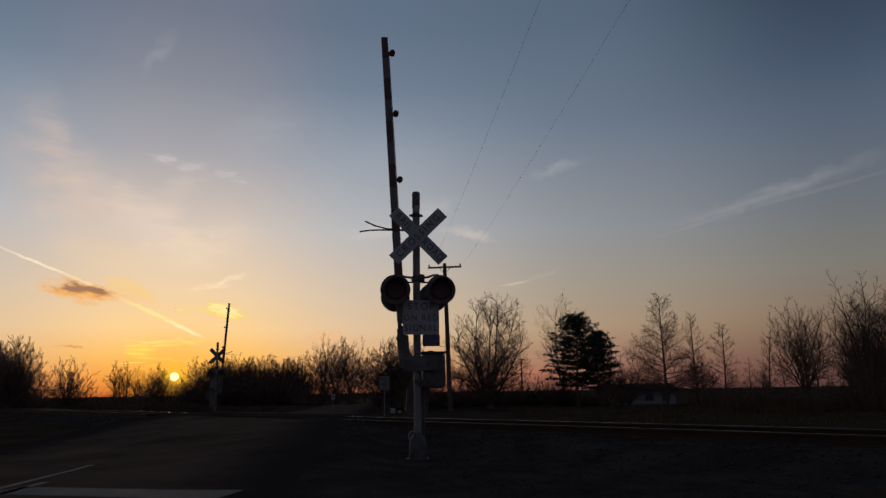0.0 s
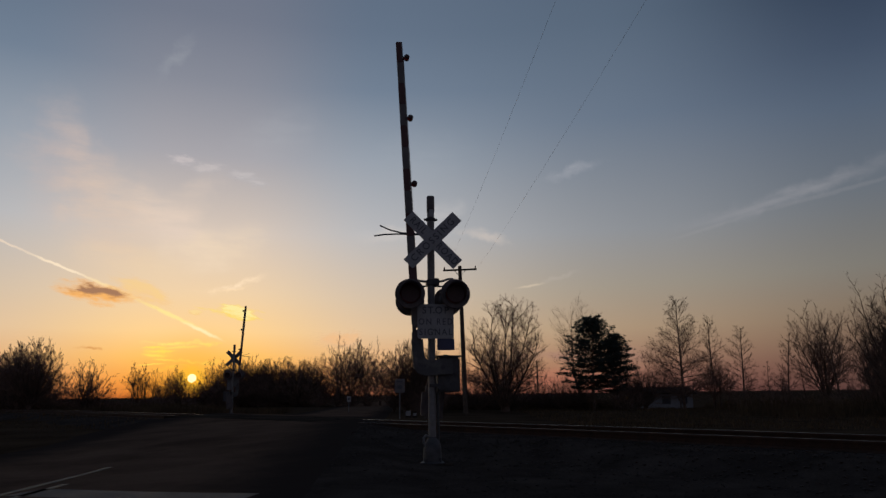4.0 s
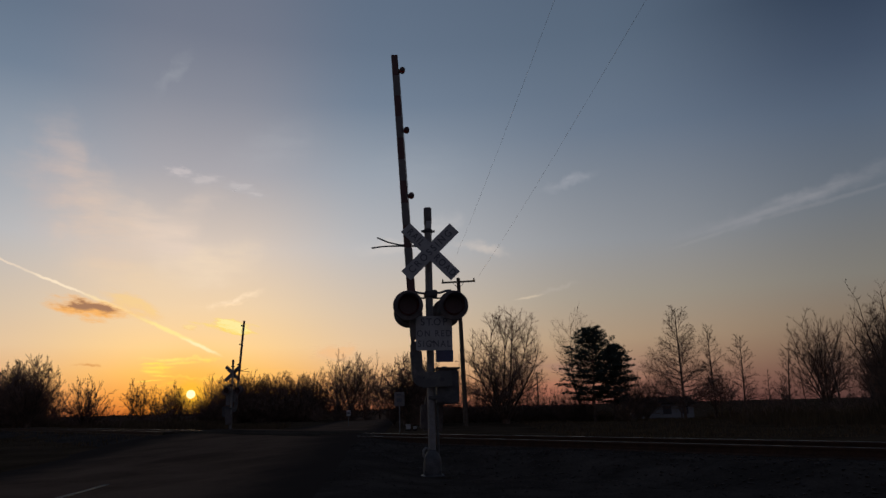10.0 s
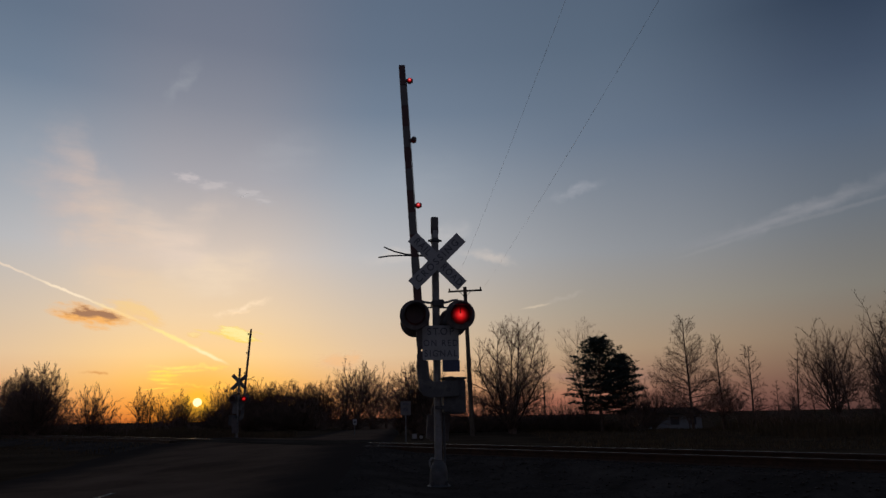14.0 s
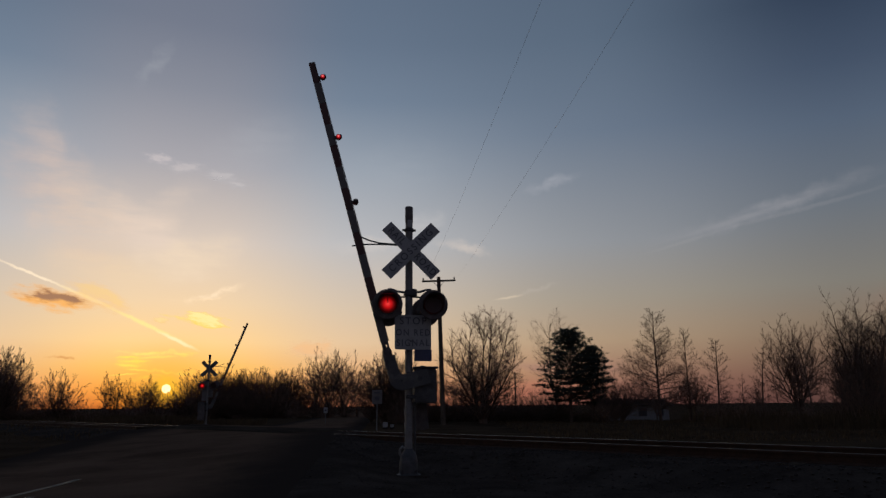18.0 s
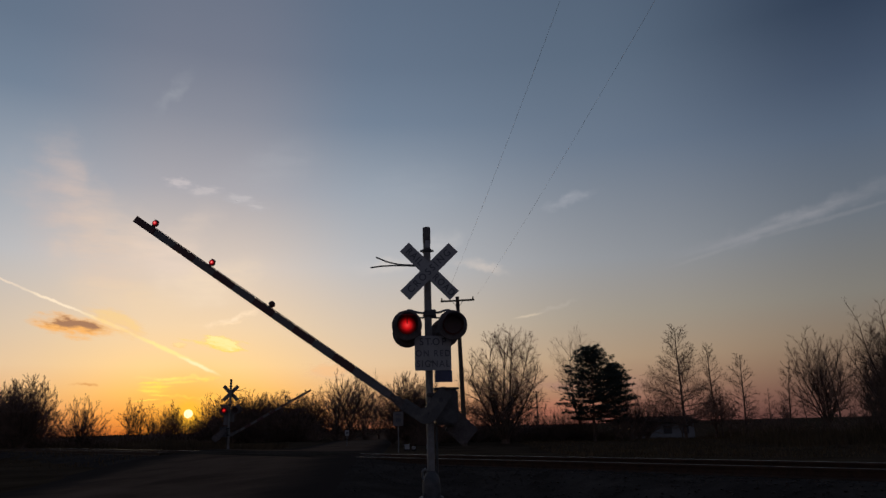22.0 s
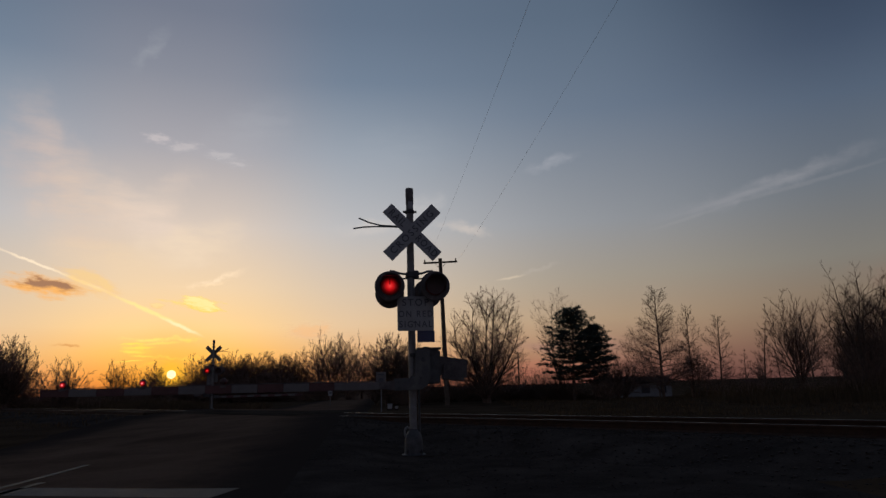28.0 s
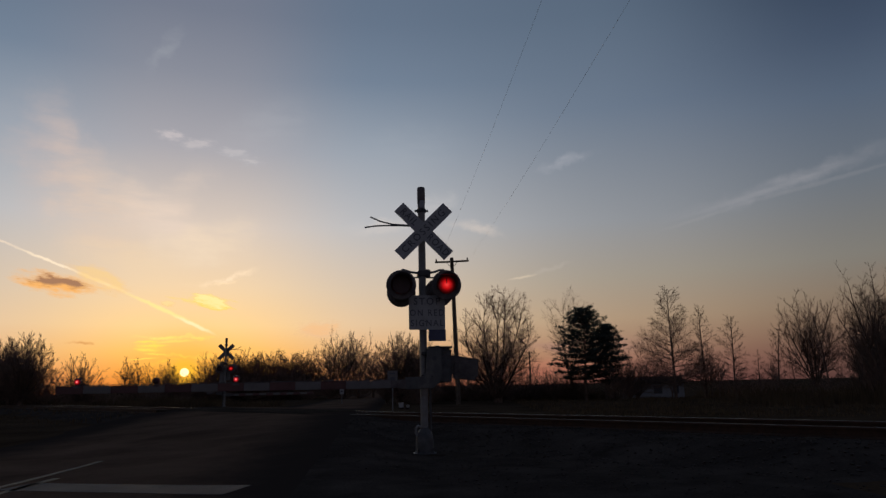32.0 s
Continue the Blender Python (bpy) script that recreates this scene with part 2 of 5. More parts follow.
def material(name, base, rough=0.7, metal=0.0, vary=0.25, scale=3.0, bump=0.15, fine=40.0, second=None, space="Object", spread=0.0, spec=0.4):
    """A surface with variation at two scales: blotches and stains, and a fine grain with relief."""
    if name in MATS:
        return MATS[name]
    mat = bpy.data.materials.new(name)
    mat.use_nodes = True
    t = mat.node_tree
    n = Net(t)
    bsdf = t.nodes["Principled BSDF"]
    co = n.add("ShaderNodeTexCoord").outputs[space]
    big, _ = n.noise(co, scale, 5.0, 0.6, 0.3)
    small, _ = n.noise(co, fine, 4.0, 0.6)
    dark = tuple(c * (1 - vary) for c in base) + (1,)
    light = tuple(min(1.0, c * (1 + vary)) for c in base) + (1,)
    col = n.ramp(big, [(0.32, dark), (0.68, light)])
    if second:
        k = n.add("ShaderNodeMapRange", (n.noise(co, scale * 0.6, 6.0, 0.65)[0], 0.5, 0.66, 0.0, 0.85)).outputs[0]
        col = n.mix(k, col, (*second, 1))
    grit = n.ramp(small, [(0.3, (0.72, 0.72, 0.72, 1)), (0.7, (1.2, 1.2, 1.2, 1))])
    col = n.mix(0.8, col, grit, "MULTIPLY")
    if spread:
        r = n.add("ShaderNodeObjectInfo").outputs["Random"]
        col = n.mix(1.0, col, n.ramp(r, [(0, (1 - spread,) * 3 + (1,)), (1, (1 + spread,) * 3 + (1,))]), "MULTIPLY")
    t.links.new(col, bsdf.inputs["Base Color"])
    rr = n.add("ShaderNodeMapRange", (big, 0.3, 0.7, max(0.02, rough - 0.12), min(1, rough + 0.12))).outputs[0]
    t.links.new(rr, bsdf.inputs["Roughness"])
    bsdf.inputs["Metallic"].default_value = metal
    bsdf.inputs["Specular IOR Level"].default_value = spec
    if bump:
        b = n.add("ShaderNodeBump", {"Strength": bump, "Distance": 0.02, "Height": small})
        t.links.new(b.outputs[0], bsdf.inputs["Normal"])
    MATS[name] = mat
    return mat


def glowing(name, core, rim, strength, radius):
    """A lit red lens: brighter at its middle, where the bulb burns. Distance in the lens's own space."""
    mat = bpy.data.materials.new(name)
    mat.use_nodes = True
    t = mat.node_tree
    n = Net(t)
    bsdf = t.nodes["Principled BSDF"]
    co = n.add("ShaderNodeTexCoord").outputs["Object"]
    face = n.add("ShaderNodeMapping", (co, (0, 0, 0), (0, 0, 0), (1, 0, 1))).outputs[0]
    r = n.m("DIVIDE", n.add("ShaderNodeVectorMath", (face,), operation="LENGTH").outputs[1], radius)
    ribs = n.add("ShaderNodeTexWave", {"Vector": co, "Scale": 14.0, "Distortion": 0.0}, bands_direction="X").outputs[1]
    col = n.ramp(r, [(0.0, core), (0.34, rim), (0.66, tuple(c * 0.2 for c in rim[:3]) + (1,)), (0.86, tuple(c * 0.03 for c in rim[:3]) + (1,)), (1.0, tuple(c * 0.006 for c in rim[:3]) + (1,))])
    col = n.mix(0.25, col, n.ramp(ribs, [(0, (0.4, 0.4, 0.4, 1)), (1, (1, 1, 1, 1))]), "MULTIPLY")
    t.links.new(col, bsdf.inputs["Emission Color"])
    bsdf.inputs["Emission Strength"].default_value = strength
    bsdf.inputs["Base Color"].default_value = (0.25, 0.01, 0.01, 1)
    bsdf.inputs["Roughness"].default_value = 0.25
    return mat


STEEL = material("galvanised steel", (0.24, 0.236, 0.234), 0.55, 0.3, 0.2, 6, 0.1, 60, (0.22, 0.2, 0.18))
DARKSTEEL = material("weathered dark steel", (0.095, 0.094, 0.096), 0.6, 0.4, 0.3, 8, 0.1, 60)
BLACK = material("faded black paint", (0.15, 0.13, 0.125), 0.75, 0, 0.3, 8, 0.1, 80, spec=0.2)
ARMWHITE = material("dirty white sheeting", (0.185, 0.168, 0.16), 0.55, 0, 0.15, 4, 0.03, 90, (0.18, 0.17, 0.16))
WHITE = material("weathered white paint", (0.11, 0.108, 0.107), 0.55, 0, 0.12, 5, 0.06, 70, (0.19, 0.175, 0.16))
SHEET = material("white reflective sheeting", (0.42, 0.415, 0.415), 0.5, 0, 0.1, 4, 0.03, 90, (0.36, 0.35, 0.34))
RED = material("red reflective sheeting", (0.125, 0.058, 0.054), 0.5, 0, 0.2, 6, 0.03, 90)
INK = material("black lettering", (0.13, 0.13, 0.14), 0.6, 0, 0.2, 10, 0.0, 50)
BLUE = material("blue reflective sheeting", (0.085, 0.092, 0.16), 0.5, 0, 0.15, 5, 0.03, 90)
ALU = material("bare aluminium sign back", (0.2, 0.2, 0.205), 0.45, 0.6, 0.15, 5, 0.05, 60)
CASTING = material("painted iron casting", (0.095, 0.094, 0.097), 0.6, 0.2, 0.3, 10, 0.3, 50, (0.1, 0.07, 0.05))
# Colour of the added lens covers, imitating a lens without its light.
COVERDISC = material("lens cover, coloured as unlit lens", (0.075, 0.04, 0.038), 0.5, 0, 0.2, 10, 0.0, 60)
LIT = glowing("lit red lens", (0.95, 0.05, 0.045, 1), (0.6, 0.006, 0.008, 1), 1.0, 0.155)
LITSMALL = glowing("lit red marker lens", (1.0, 0.45, 0.4, 1), (0.8, 0.02, 0.03, 1), 1.0, 0.05)
ASPHALT = material("worn asphalt", (0.13, 0.084, 0.058), 0.92, 0, 0.3, 0.6, 0.35, 55, (0.155, 0.102, 0.07), "Object", spec=0.0)
GROUND = material("winter grass and soil", (0.062, 0.042, 0.027), 0.95, 0, 0.35, 0.35, 0.5, 14, (0.068, 0.046, 0.03), spec=0.0)
GRAVEL = material("dirty gravel", (0.056, 0.045, 0.038), 0.95, 0, 0.35, 1.2, 0.6, 30, (0.044, 0.035, 0.03), spec=0.0)
STONE = material("ballast stone", (0.062, 0.052, 0.046), 0.9, 0, 0.3, 3.0, 0.3, 40, spread=0.35, spec=0.0)
RAILTOP = material("polished rail head", (0.17, 0.16, 0.155), 0.4, 1.0, 0.1, 4, 0.02, 60)
DULLRAIL = material("dull rail head", (0.1, 0.09, 0.083), 0.5, 0.8, 0.15, 4, 0.05, 60)
RUST = material("rusty rail web", (0.07, 0.038, 0.024), 0.8, 0.3, 0.35, 6, 0.2, 50)
TIE = material("creosoted timber", (0.055, 0.043, 0.033), 0.9, 0, 0.35, 4, 0.4, 30, spread=0.3, spec=0.0)
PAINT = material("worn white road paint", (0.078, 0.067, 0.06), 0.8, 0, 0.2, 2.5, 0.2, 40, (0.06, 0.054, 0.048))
YELLOW = material("worn yellow road paint", (0.18, 0.14, 0.085), 0.8, 0, 0.25, 2.5, 0.2, 40, (0.1, 0.09, 0.07))
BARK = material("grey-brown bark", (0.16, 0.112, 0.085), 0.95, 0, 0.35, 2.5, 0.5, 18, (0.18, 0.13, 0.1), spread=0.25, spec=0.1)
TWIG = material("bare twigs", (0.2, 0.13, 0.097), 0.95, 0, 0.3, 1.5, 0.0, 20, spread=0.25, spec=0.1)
NEEDLE = material("pine needles", (0.07, 0.082, 0.062), 0.85, 0, 0.4, 0.8, 0.0, 20, spread=0.2, spec=0.15)
DRYGRASS = material("dry winter grass", (0.11, 0.075, 0.042), 0.95, 0, 0.4, 0.5, 0.0, 20, spec=0.1)
POLEWOOD = material("weathered pole timber", (0.12, 0.09, 0.065), 0.9, 0, 0.3, 3, 0.4, 25)
SIDING = material("pale vinyl siding", (0.24, 0.238, 0.238), 0.7, 0, 0.1, 1.5, 0.1, 30)
ROOF = material("dark shingle roof", (0.03, 0.027, 0.025), 0.95, 0, 0.3, 1.5, 0.4, 20, spec=0.0)
PANE = material("dark window glass", (0.03, 0.03, 0.034), 0.35, 0, 0.2, 2, 0.0, 10, spec=0.6)
WIRE = material("weathered cable", (0.42, 0.42, 0.42), 0.6, 0.0, 0.2, 3, 0.0, 20)
PORCELAIN = material("brown insulator glaze", (0.07, 0.035, 0.025), 0.25, 0, 0.2, 10, 0.0, 30)



def spill_gravel():
    """Gravel and dirt lie over the road's edges."""
    t = ASPHALT.node_tree
    n = Net(t)
    bsdf = t.nodes["Principled BSDF"]
    co = n.add("ShaderNodeTexCoord").outputs["Object"]
    off = n.add("ShaderNodeVectorMath", (co, (ROAD_C.x, ROAD_C.y, 0)), operation="SUBTRACT").outputs[0]
    q = n.m("ABSOLUTE", n.add("ShaderNodeVectorMath", (off, (ROAD_R.x, ROAD_R.y, 0)), operation="DOT_PRODUCT").outputs[1])
    q = n.m("ADD", q, n.m("MULTIPLY", n.noise(co, 1.1, 5.0, 0.65)[0], 1.6))
    k = n.add("ShaderNodeMapRange", (q, LANE - 0.9, LANE + 0.9, 0.0, 1.0), interpolation_type="SMOOTHSTEP").outputs[0]
    old = bsdf.inputs["Base Color"].links[0].from_socket
    t.links.new(n.mix(k, old, (0.046, 0.035, 0.029, 1)), bsdf.inputs["Base Color"])


# ---------------------------------------------------------------- mesh helpers


def mesh_object(name, bm, mat, parent=None, label=""):
    me = bpy.data.meshes.new(name)
    bm.to_mesh(me)
    bm.free()
    for m in (mat if isinstance(mat, (list, tuple)) else (mat,)):
        me.materials.append(m)
    ob = new(name, me)
    ob.parent = parent
    if label:
        tagged(ob, label)
    return ob


part = mesh_object


def shift(ob, m):
    ob.matrix_local = m
    return ob


def smooth(ob, angle=40):
    for p in ob.data.polygons:
        p.use_smooth = True
    if hasattr(ob.data, "set_sharp_from_angle"):
        ob.data.set_sharp_from_angle(angle=radians(angle))
    return ob


def box(bm, cx, cy, cz, sx, sy, sz, bevel=0.0, m=None):
    r = bmesh.ops.create_cube(bm, size=1.0, matrix=(m or Matrix()) @ Matrix.Translation((cx, cy, cz)) @ Matrix.Diagonal((sx, sy, sz, 1)))
    if bevel:
        es = list({e for v in r["verts"] for e in v.link_edges})
        bmesh.ops.bevel(bm, geom=es, offset=bevel, segments=2, affect="EDGES", clamp_overlap=True)
    return bm


def boxed(*a, **k):
    return box(bmesh.new(), *a, **k)


def tube(bm, points, radii, sides=10, caps=True):
    """A round bar along points; radii: one number or one for each point."""
    points = [Vector(p) for p in points]
    if not isinstance(radii, (list, tuple)):
        radii = [radii] * len(points)
    rings, up = [], None
    for i, p in enumerate(points):
        d = (points[min(i + 1, len(points) - 1)] - points[max(i - 1, 0)]).normalized()
        if up is None:
            up = d.orthogonal().normalized()
        up = (up - d * up.dot(d)).normalized()
        side = d.cross(up)
        rings.append([bm.verts.new(p + (up * math.cos(2 * math.pi * k / sides) + side * math.sin(2 * math.pi * k / sides)) * radii[i]) for k in range(sides)])
    for a, b in zip(rings, rings[1:]):
        for k in range(sides):
            bm.faces.new((a[k], a[(k + 1) % sides], b[(k + 1) % sides], b[k]))
    if caps:
        bm.faces.new(rings[0][::-1])
        bm.faces.new(rings[-1])
    return bm


def lathe(bm, profile, sides=24, m=None):
    """Turns (radius, z) points round the z axis, then places them by m."""
    m = m or Matrix()
    rings = [[bm.verts.new(m @ Vector((r * math.cos(2 * math.pi * k / sides), r * math.sin(2 * math.pi * k / sides), z))) for k in range(sides)] for r, z in profile]
    for a, b in zip(rings, rings[1:]):
        for k in range(sides):
            bm.faces.new((a[k], a[(k + 1) % sides], b[(k + 1) % sides], b[k]))
    bm.faces.new(rings[0][::-1])
    bm.faces.new(rings[-1])
    bmesh.ops.recalc_face_normals(bm, faces=bm.faces)
    return bm


def plate(bm, outline, y0, y1):
    """A flat plate of that (x, z) outline between two depths."""
    a = [bm.verts.new((x, y0, z)) for x, z in outline]
    b = [bm.verts.new((x, y1, z)) for x, z in outline]
    bm.faces.new(a)
    bm.faces.new(b[::-1])
    n = len(a)
    for i in range(n):
        bm.faces.new((a[i], b[i], b[(i + 1) % n], a[(i + 1) % n]))
    bmesh.ops.recalc_face_normals(bm, faces=bm.faces)
    return bm


def round_rect(cx, cz, w, h, r, n=4):
    pts = []
    for qx, qz, a0 in ((1, 1, 0), (-1, 1, 90), (-1, -1, 180), (1, -1, 270)):
        for i in range(n + 1):
            a = radians(a0 + 90 * i / n)
            pts.append((cx + qx * (w / 2 - r) + r * math.cos(a), cz + qz * (h / 2 - r) + r * math.sin(a)))
    return pts


def words(name, text, size, parent, m, mat, width=1.0, spacing=1.0):
    """Raised lettering as a mesh, centred, facing its own +z."""
    cu = bpy.data.curves.new(name, "FONT")
    cu.body, cu.size, cu.extrude, cu.align_x, cu.align_y, cu.space_character = text, size, 0.0015, "CENTER", "CENTER", spacing
    cu.offset = size * 0.012
    tmp = bpy.data.objects.new(name, cu)
    scene.collection.objects.link(tmp)
    bpy.context.view_layer.update()
    me = bpy.data.meshes.new_from_object(tmp.evaluated_get(bpy.context.evaluated_depsgraph_get()))
    bpy.data.objects.remove(tmp)
    me.transform(Matrix.Diagonal((width, 1, 1, 1)))
    whole = bmesh.new()
    whole.from_mesh(me)
    bmesh.ops.remove_doubles(whole, verts=whole.verts, dist=1e-5)
    left = set(whole.verts)
    while left:
        todo, letter = [left.pop()], set()
        while todo:
            v = todo.pop()
            letter.add(v)
            for e in v.link_edges:
                o = e.other_vert(v)
                if o in left:
                    left.discard(o)
                    todo.append(o)
        one = bmesh.new()
        made = {v: one.verts.new(v.co) for v in letter}
        for f in {f for v in letter for f in v.link_faces}:
            one.faces.new([made[v] for v in f.verts])
        ob = mesh_object("letter", one, mat, parent)
        ob.matrix_local = m
    whole.free()


# ---------------------------------------------------------------- ground
TRACK_A = math.radians(-37.7)                     # the way the railway runs, from +x
TRACK_U = Vector((math.cos(TRACK_A), math.sin(TRACK_A)))
TRACK_N = Vector((-TRACK_U.y, TRACK_U.x))         # away from the camera
TRACK_C = Vector((-3.03, 19.6)) - TRACK_N * 0.75  # middle of the track
RAIL_Z, GAUGE = 0.42, 1.5
ROAD_A = math.radians(-5.0)
ROAD_D = Vector((math.sin(ROAD_A), math.cos(ROAD_A)))
ROAD_R = Vector((ROAD_D.y, -ROAD_D.x))
ROAD_C = Vector((-5.6, 9.0))                     # a point of the centre line
LANE = 3.25


def bow(s):
    """The track bends slightly round the crossing."""
    if s < 0:
        return 1.25 - 0.14 * s
    return 1.25 - 0.10 * s - 0.003 * s * s if s < 13 else -0.557 - 0.178 * (s - 13)


def track_point(s, off, z=0.0):
    p = TRACK_C + TRACK_U * s + TRACK_N * (off + bow(s))
    return Vector((p.x, p.y, z))


def step(x, a, b):
    k = min(1.0, max(0.0, (x - a) / (b - a)))
    return k * k * (3 - 2 * k)


def land(x, y):
    """Height of the ground: flat, with the railway bank and the road's ramp over it."""
    v = Vector((x, y)) - TRACK_C
    s = v.dot(TRACK_U)
    p = v.dot(TRACK_N) - bow(s)
    r = abs((Vector((x, y)) - ROAD_C).dot(ROAD_R))
    bank = 0.26 * (1 - step(abs(p), 1.9, 3.4))
    ramp = 0.40 * (1 - step(abs(p), 1.6, 9.0))
    k = 1 - step(r, LANE + 0.3, LANE + 2.2)
    z = bank * (1 - k) + ramp * k
    far = step(p, 4, 20)
    z += -0.25 * far - 0.85 * step(y, 52, 84) * step(x, 3, 12)
    d = math.hypot(x, y)
    z += 0.03 * noise.noise(Vector((x * 0.35, y * 0.35, 0))) * (1 - k) * (1 - 0.6 * (1 - step(abs(p), 1.5, 3.0)))
    z += 0.35 * noise.noise(Vector((x * 0.02, y * 0.02, 3))) * step(d, 50, 120)
    return z


def build_ground():
    xs = np.concatenate([-np.geomspace(2500, 62, 16), np.arange(-60, -20, 1.6), np.arange(-20, 16, 0.4), np.arange(16, 60, 1.6), np.geomspace(62, 2500, 16)])
    ys = np.concatenate([-np.geomspace(2500, 22, 14), np.arange(-20, 4, 2.0), np.arange(4, 36, 0.4), np.arange(36, 110, 1.8), np.geomspace(112, 4000, 18)])
    verts = [(x, y, land(x, y)) for y in ys for x in xs]
    w = len(xs)
    faces = [(j * w + i, j * w + i + 1, (j + 1) * w + i + 1, (j + 1) * w + i) for j in range(len(ys) - 1) for i in range(w - 1)]
    me = bpy.data.meshes.new("ground")
    me.from_pydata(verts, [], faces)
    me.materials.append(GROUND)
    me.materials.append(GRAVEL)
    for f in me.polygons:
        f.use_smooth = True
        c = f.center
        v = Vector((c.x, c.y)) - TRACK_C
        p = v.dot(TRACK_N) - bow(v.dot(TRACK_U))
        q = (Vector((c.x, c.y)) - ROAD_C).dot(ROAD_R)
        e = noise.noise(Vector((c.x * 0.5, c.y * 0.5, 7)))
        if abs(p) < 3.3 + 0.5 * e or (p < 0 and -1 < q < 10 + 2 * e and c.y > -5):
            f.material_index = 1
    tagged(new("ground", me), "dark flat winter grass and gravel verge beside the crossing", "ground", kind="structure")


def strip(name, a0, a1, b0, b1, lift, mat, steps, label, category="road marking", along=ROAD_D, side=ROAD_R, origin=ROAD_C, sides=4, kind="structure", skirt=0.05, flare=0.0):
    """A thin sheet laid on the land, from a0 to a1 along and b0 to b1 across."""
    bm = bmesh.new()
    rows = []
    for i in range(steps + 1):
        row = []
        for j in range(sides + 1):
            p = origin + along * (a0 + (a1 - a0) * i / steps) + side * (b0 + (b1 - b0) * j / sides)
            row.append(bm.verts.new((p.x, p.y, land(p.x, p.y) + lift)))
        rows.append(row)
    for a, b in zip(rows, rows[1:]):
        for j in range(sides):
            bm.faces.new((a[j], a[j + 1], b[j + 1], b[j]))
    edge = [e for e in bm.edges if e.is_boundary]
    r = bmesh.ops.extrude_edge_only(bm, edges=edge)
    bmesh.ops.translate(bm, verts=[v for v in r["geom"] if isinstance(v, bmesh.types.BMVert)], vec=(0, 0, -skirt))
    if flare:
        for v in r["geom"]:
            if isinstance(v, bmesh.types.BMVert):
                q = (v.co.xy - origin).dot(side)
                v.co.xy += side * (flare if q > 0 else -flare)
    bmesh.ops.recalc_face_normals(bm, faces=bm.faces)
    ob = smooth(mesh_object(name, bm, mat), 50)
    return tagged(ob, label, category, kind=kind)


build_ground()
spill_gravel()
strip("road", -25, 190, -LANE - 0.25, LANE + 0.25, 0.022, ASPHALT, 400, "worn dark asphalt country road with a slight hump over the railway", "road", sides=8, skirt=0.1, flare=0.8)

# ---------------------------------------------------------------- the crossing signal
ARM_DX = 0.0
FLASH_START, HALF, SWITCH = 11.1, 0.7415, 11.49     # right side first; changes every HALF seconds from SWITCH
LENS_COVERS = []                                     # (object, side, resting pose, way back when open): discs added to hide the always-lit lenses


def flasher(signal, name, sx, sy, z, facing, side):
    """One lamp unit: black round background, housing, hood, a lens that always glows, and an added dark disc that hides
    it to make it flash.
    """
    turn = pose(sx, sy, z, 0, 0, 0 if facing < 0 else 180)
    bm = lathe(bmesh.new(), [(0.02, 0.03), (0.245, 0.028), (0.254, 0.02), (0.254, 0.006), (0.246, 0.0), (0.02, -0.004)], 40, pose(0, 0, 0, 90, 0, 0))
    unit = shift(part(name, bm, BLACK, signal, "round black background plate of a flashing light"), turn)
    smooth(unit)
    bm = lathe(bmesh.new(), [(0.03, -0.17), (0.12, -0.16), (0.165, -0.08), (0.17, -0.005), (0.15, -0.004), (0.03, -0.15)], 28, pose(0, 0, 0, 90, 0, 0))
    smooth(part("housing", bm, BLACK, unit))
    # a hood open below, longer above
    bm = bmesh.new()
    n, r = 22, 0.175
    front, back = [], []
    for i in range(n + 1):
        a = radians(-35 + 250 * i / n)
        ln = 0.10 + 0.16 * max(0.0, math.sin(a)) ** 0.7
        back.append((r * math.cos(a), -0.028, r * math.sin(a)))
        front.append((r * 1.03 * math.cos(a), -0.028 - ln, r * 1.03 * math.sin(a)))
    va, vb = [bm.verts.new(p) for p in back], [bm.verts.new(p) for p in front]
    for i in range(n):
        bm.faces.new((va[i], va[i + 1], vb[i + 1], vb[i]))
    bmesh.ops.solidify(bm, geom=bm.faces[:], thickness=0.004)
    smooth(part("hood", bm, BLACK, unit, "black tunnel hood over the lens"))
    bm = lathe(bmesh.new(), [(0.003, 0.052), (0.08, 0.048), (0.14, 0.036), (0.156, 0.03), (0.156, 0.012), (0.003, 0.012)], 32, pose(0, 0, 0, 90, 0, 0))
    smooth(part("lens", bm, LIT, unit, "round red signal lens"))
    smooth(part("lamp_holder", tube(bmesh.new(), [(0, -0.056, 0.13), (0, -0.058, 0.02)], 0.007, 6), BLACK, unit))
    bm = lathe(bmesh.new(), [(0.17, 0.029), (0.176, 0.042), (0.166, 0.048), (0.158, 0.03)], 32, pose(0, 0, 0, 90, 0, 0))
    smooth(part("lens_ring", bm, BLACK, unit))
    # Added disc, no real lamp part: its dark colour stands for the light off.
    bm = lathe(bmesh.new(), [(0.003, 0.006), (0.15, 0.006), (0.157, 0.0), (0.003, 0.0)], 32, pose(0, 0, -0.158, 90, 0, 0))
    lens_cover = part("shutter", bm, COVERDISC, unit, "dark disc added to hide the always-lit lens")
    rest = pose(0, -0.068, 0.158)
    lens_cover.matrix_local = rest
    LENS_COVERS.append((lens_cover, side, rest, 0.0))
    return unit


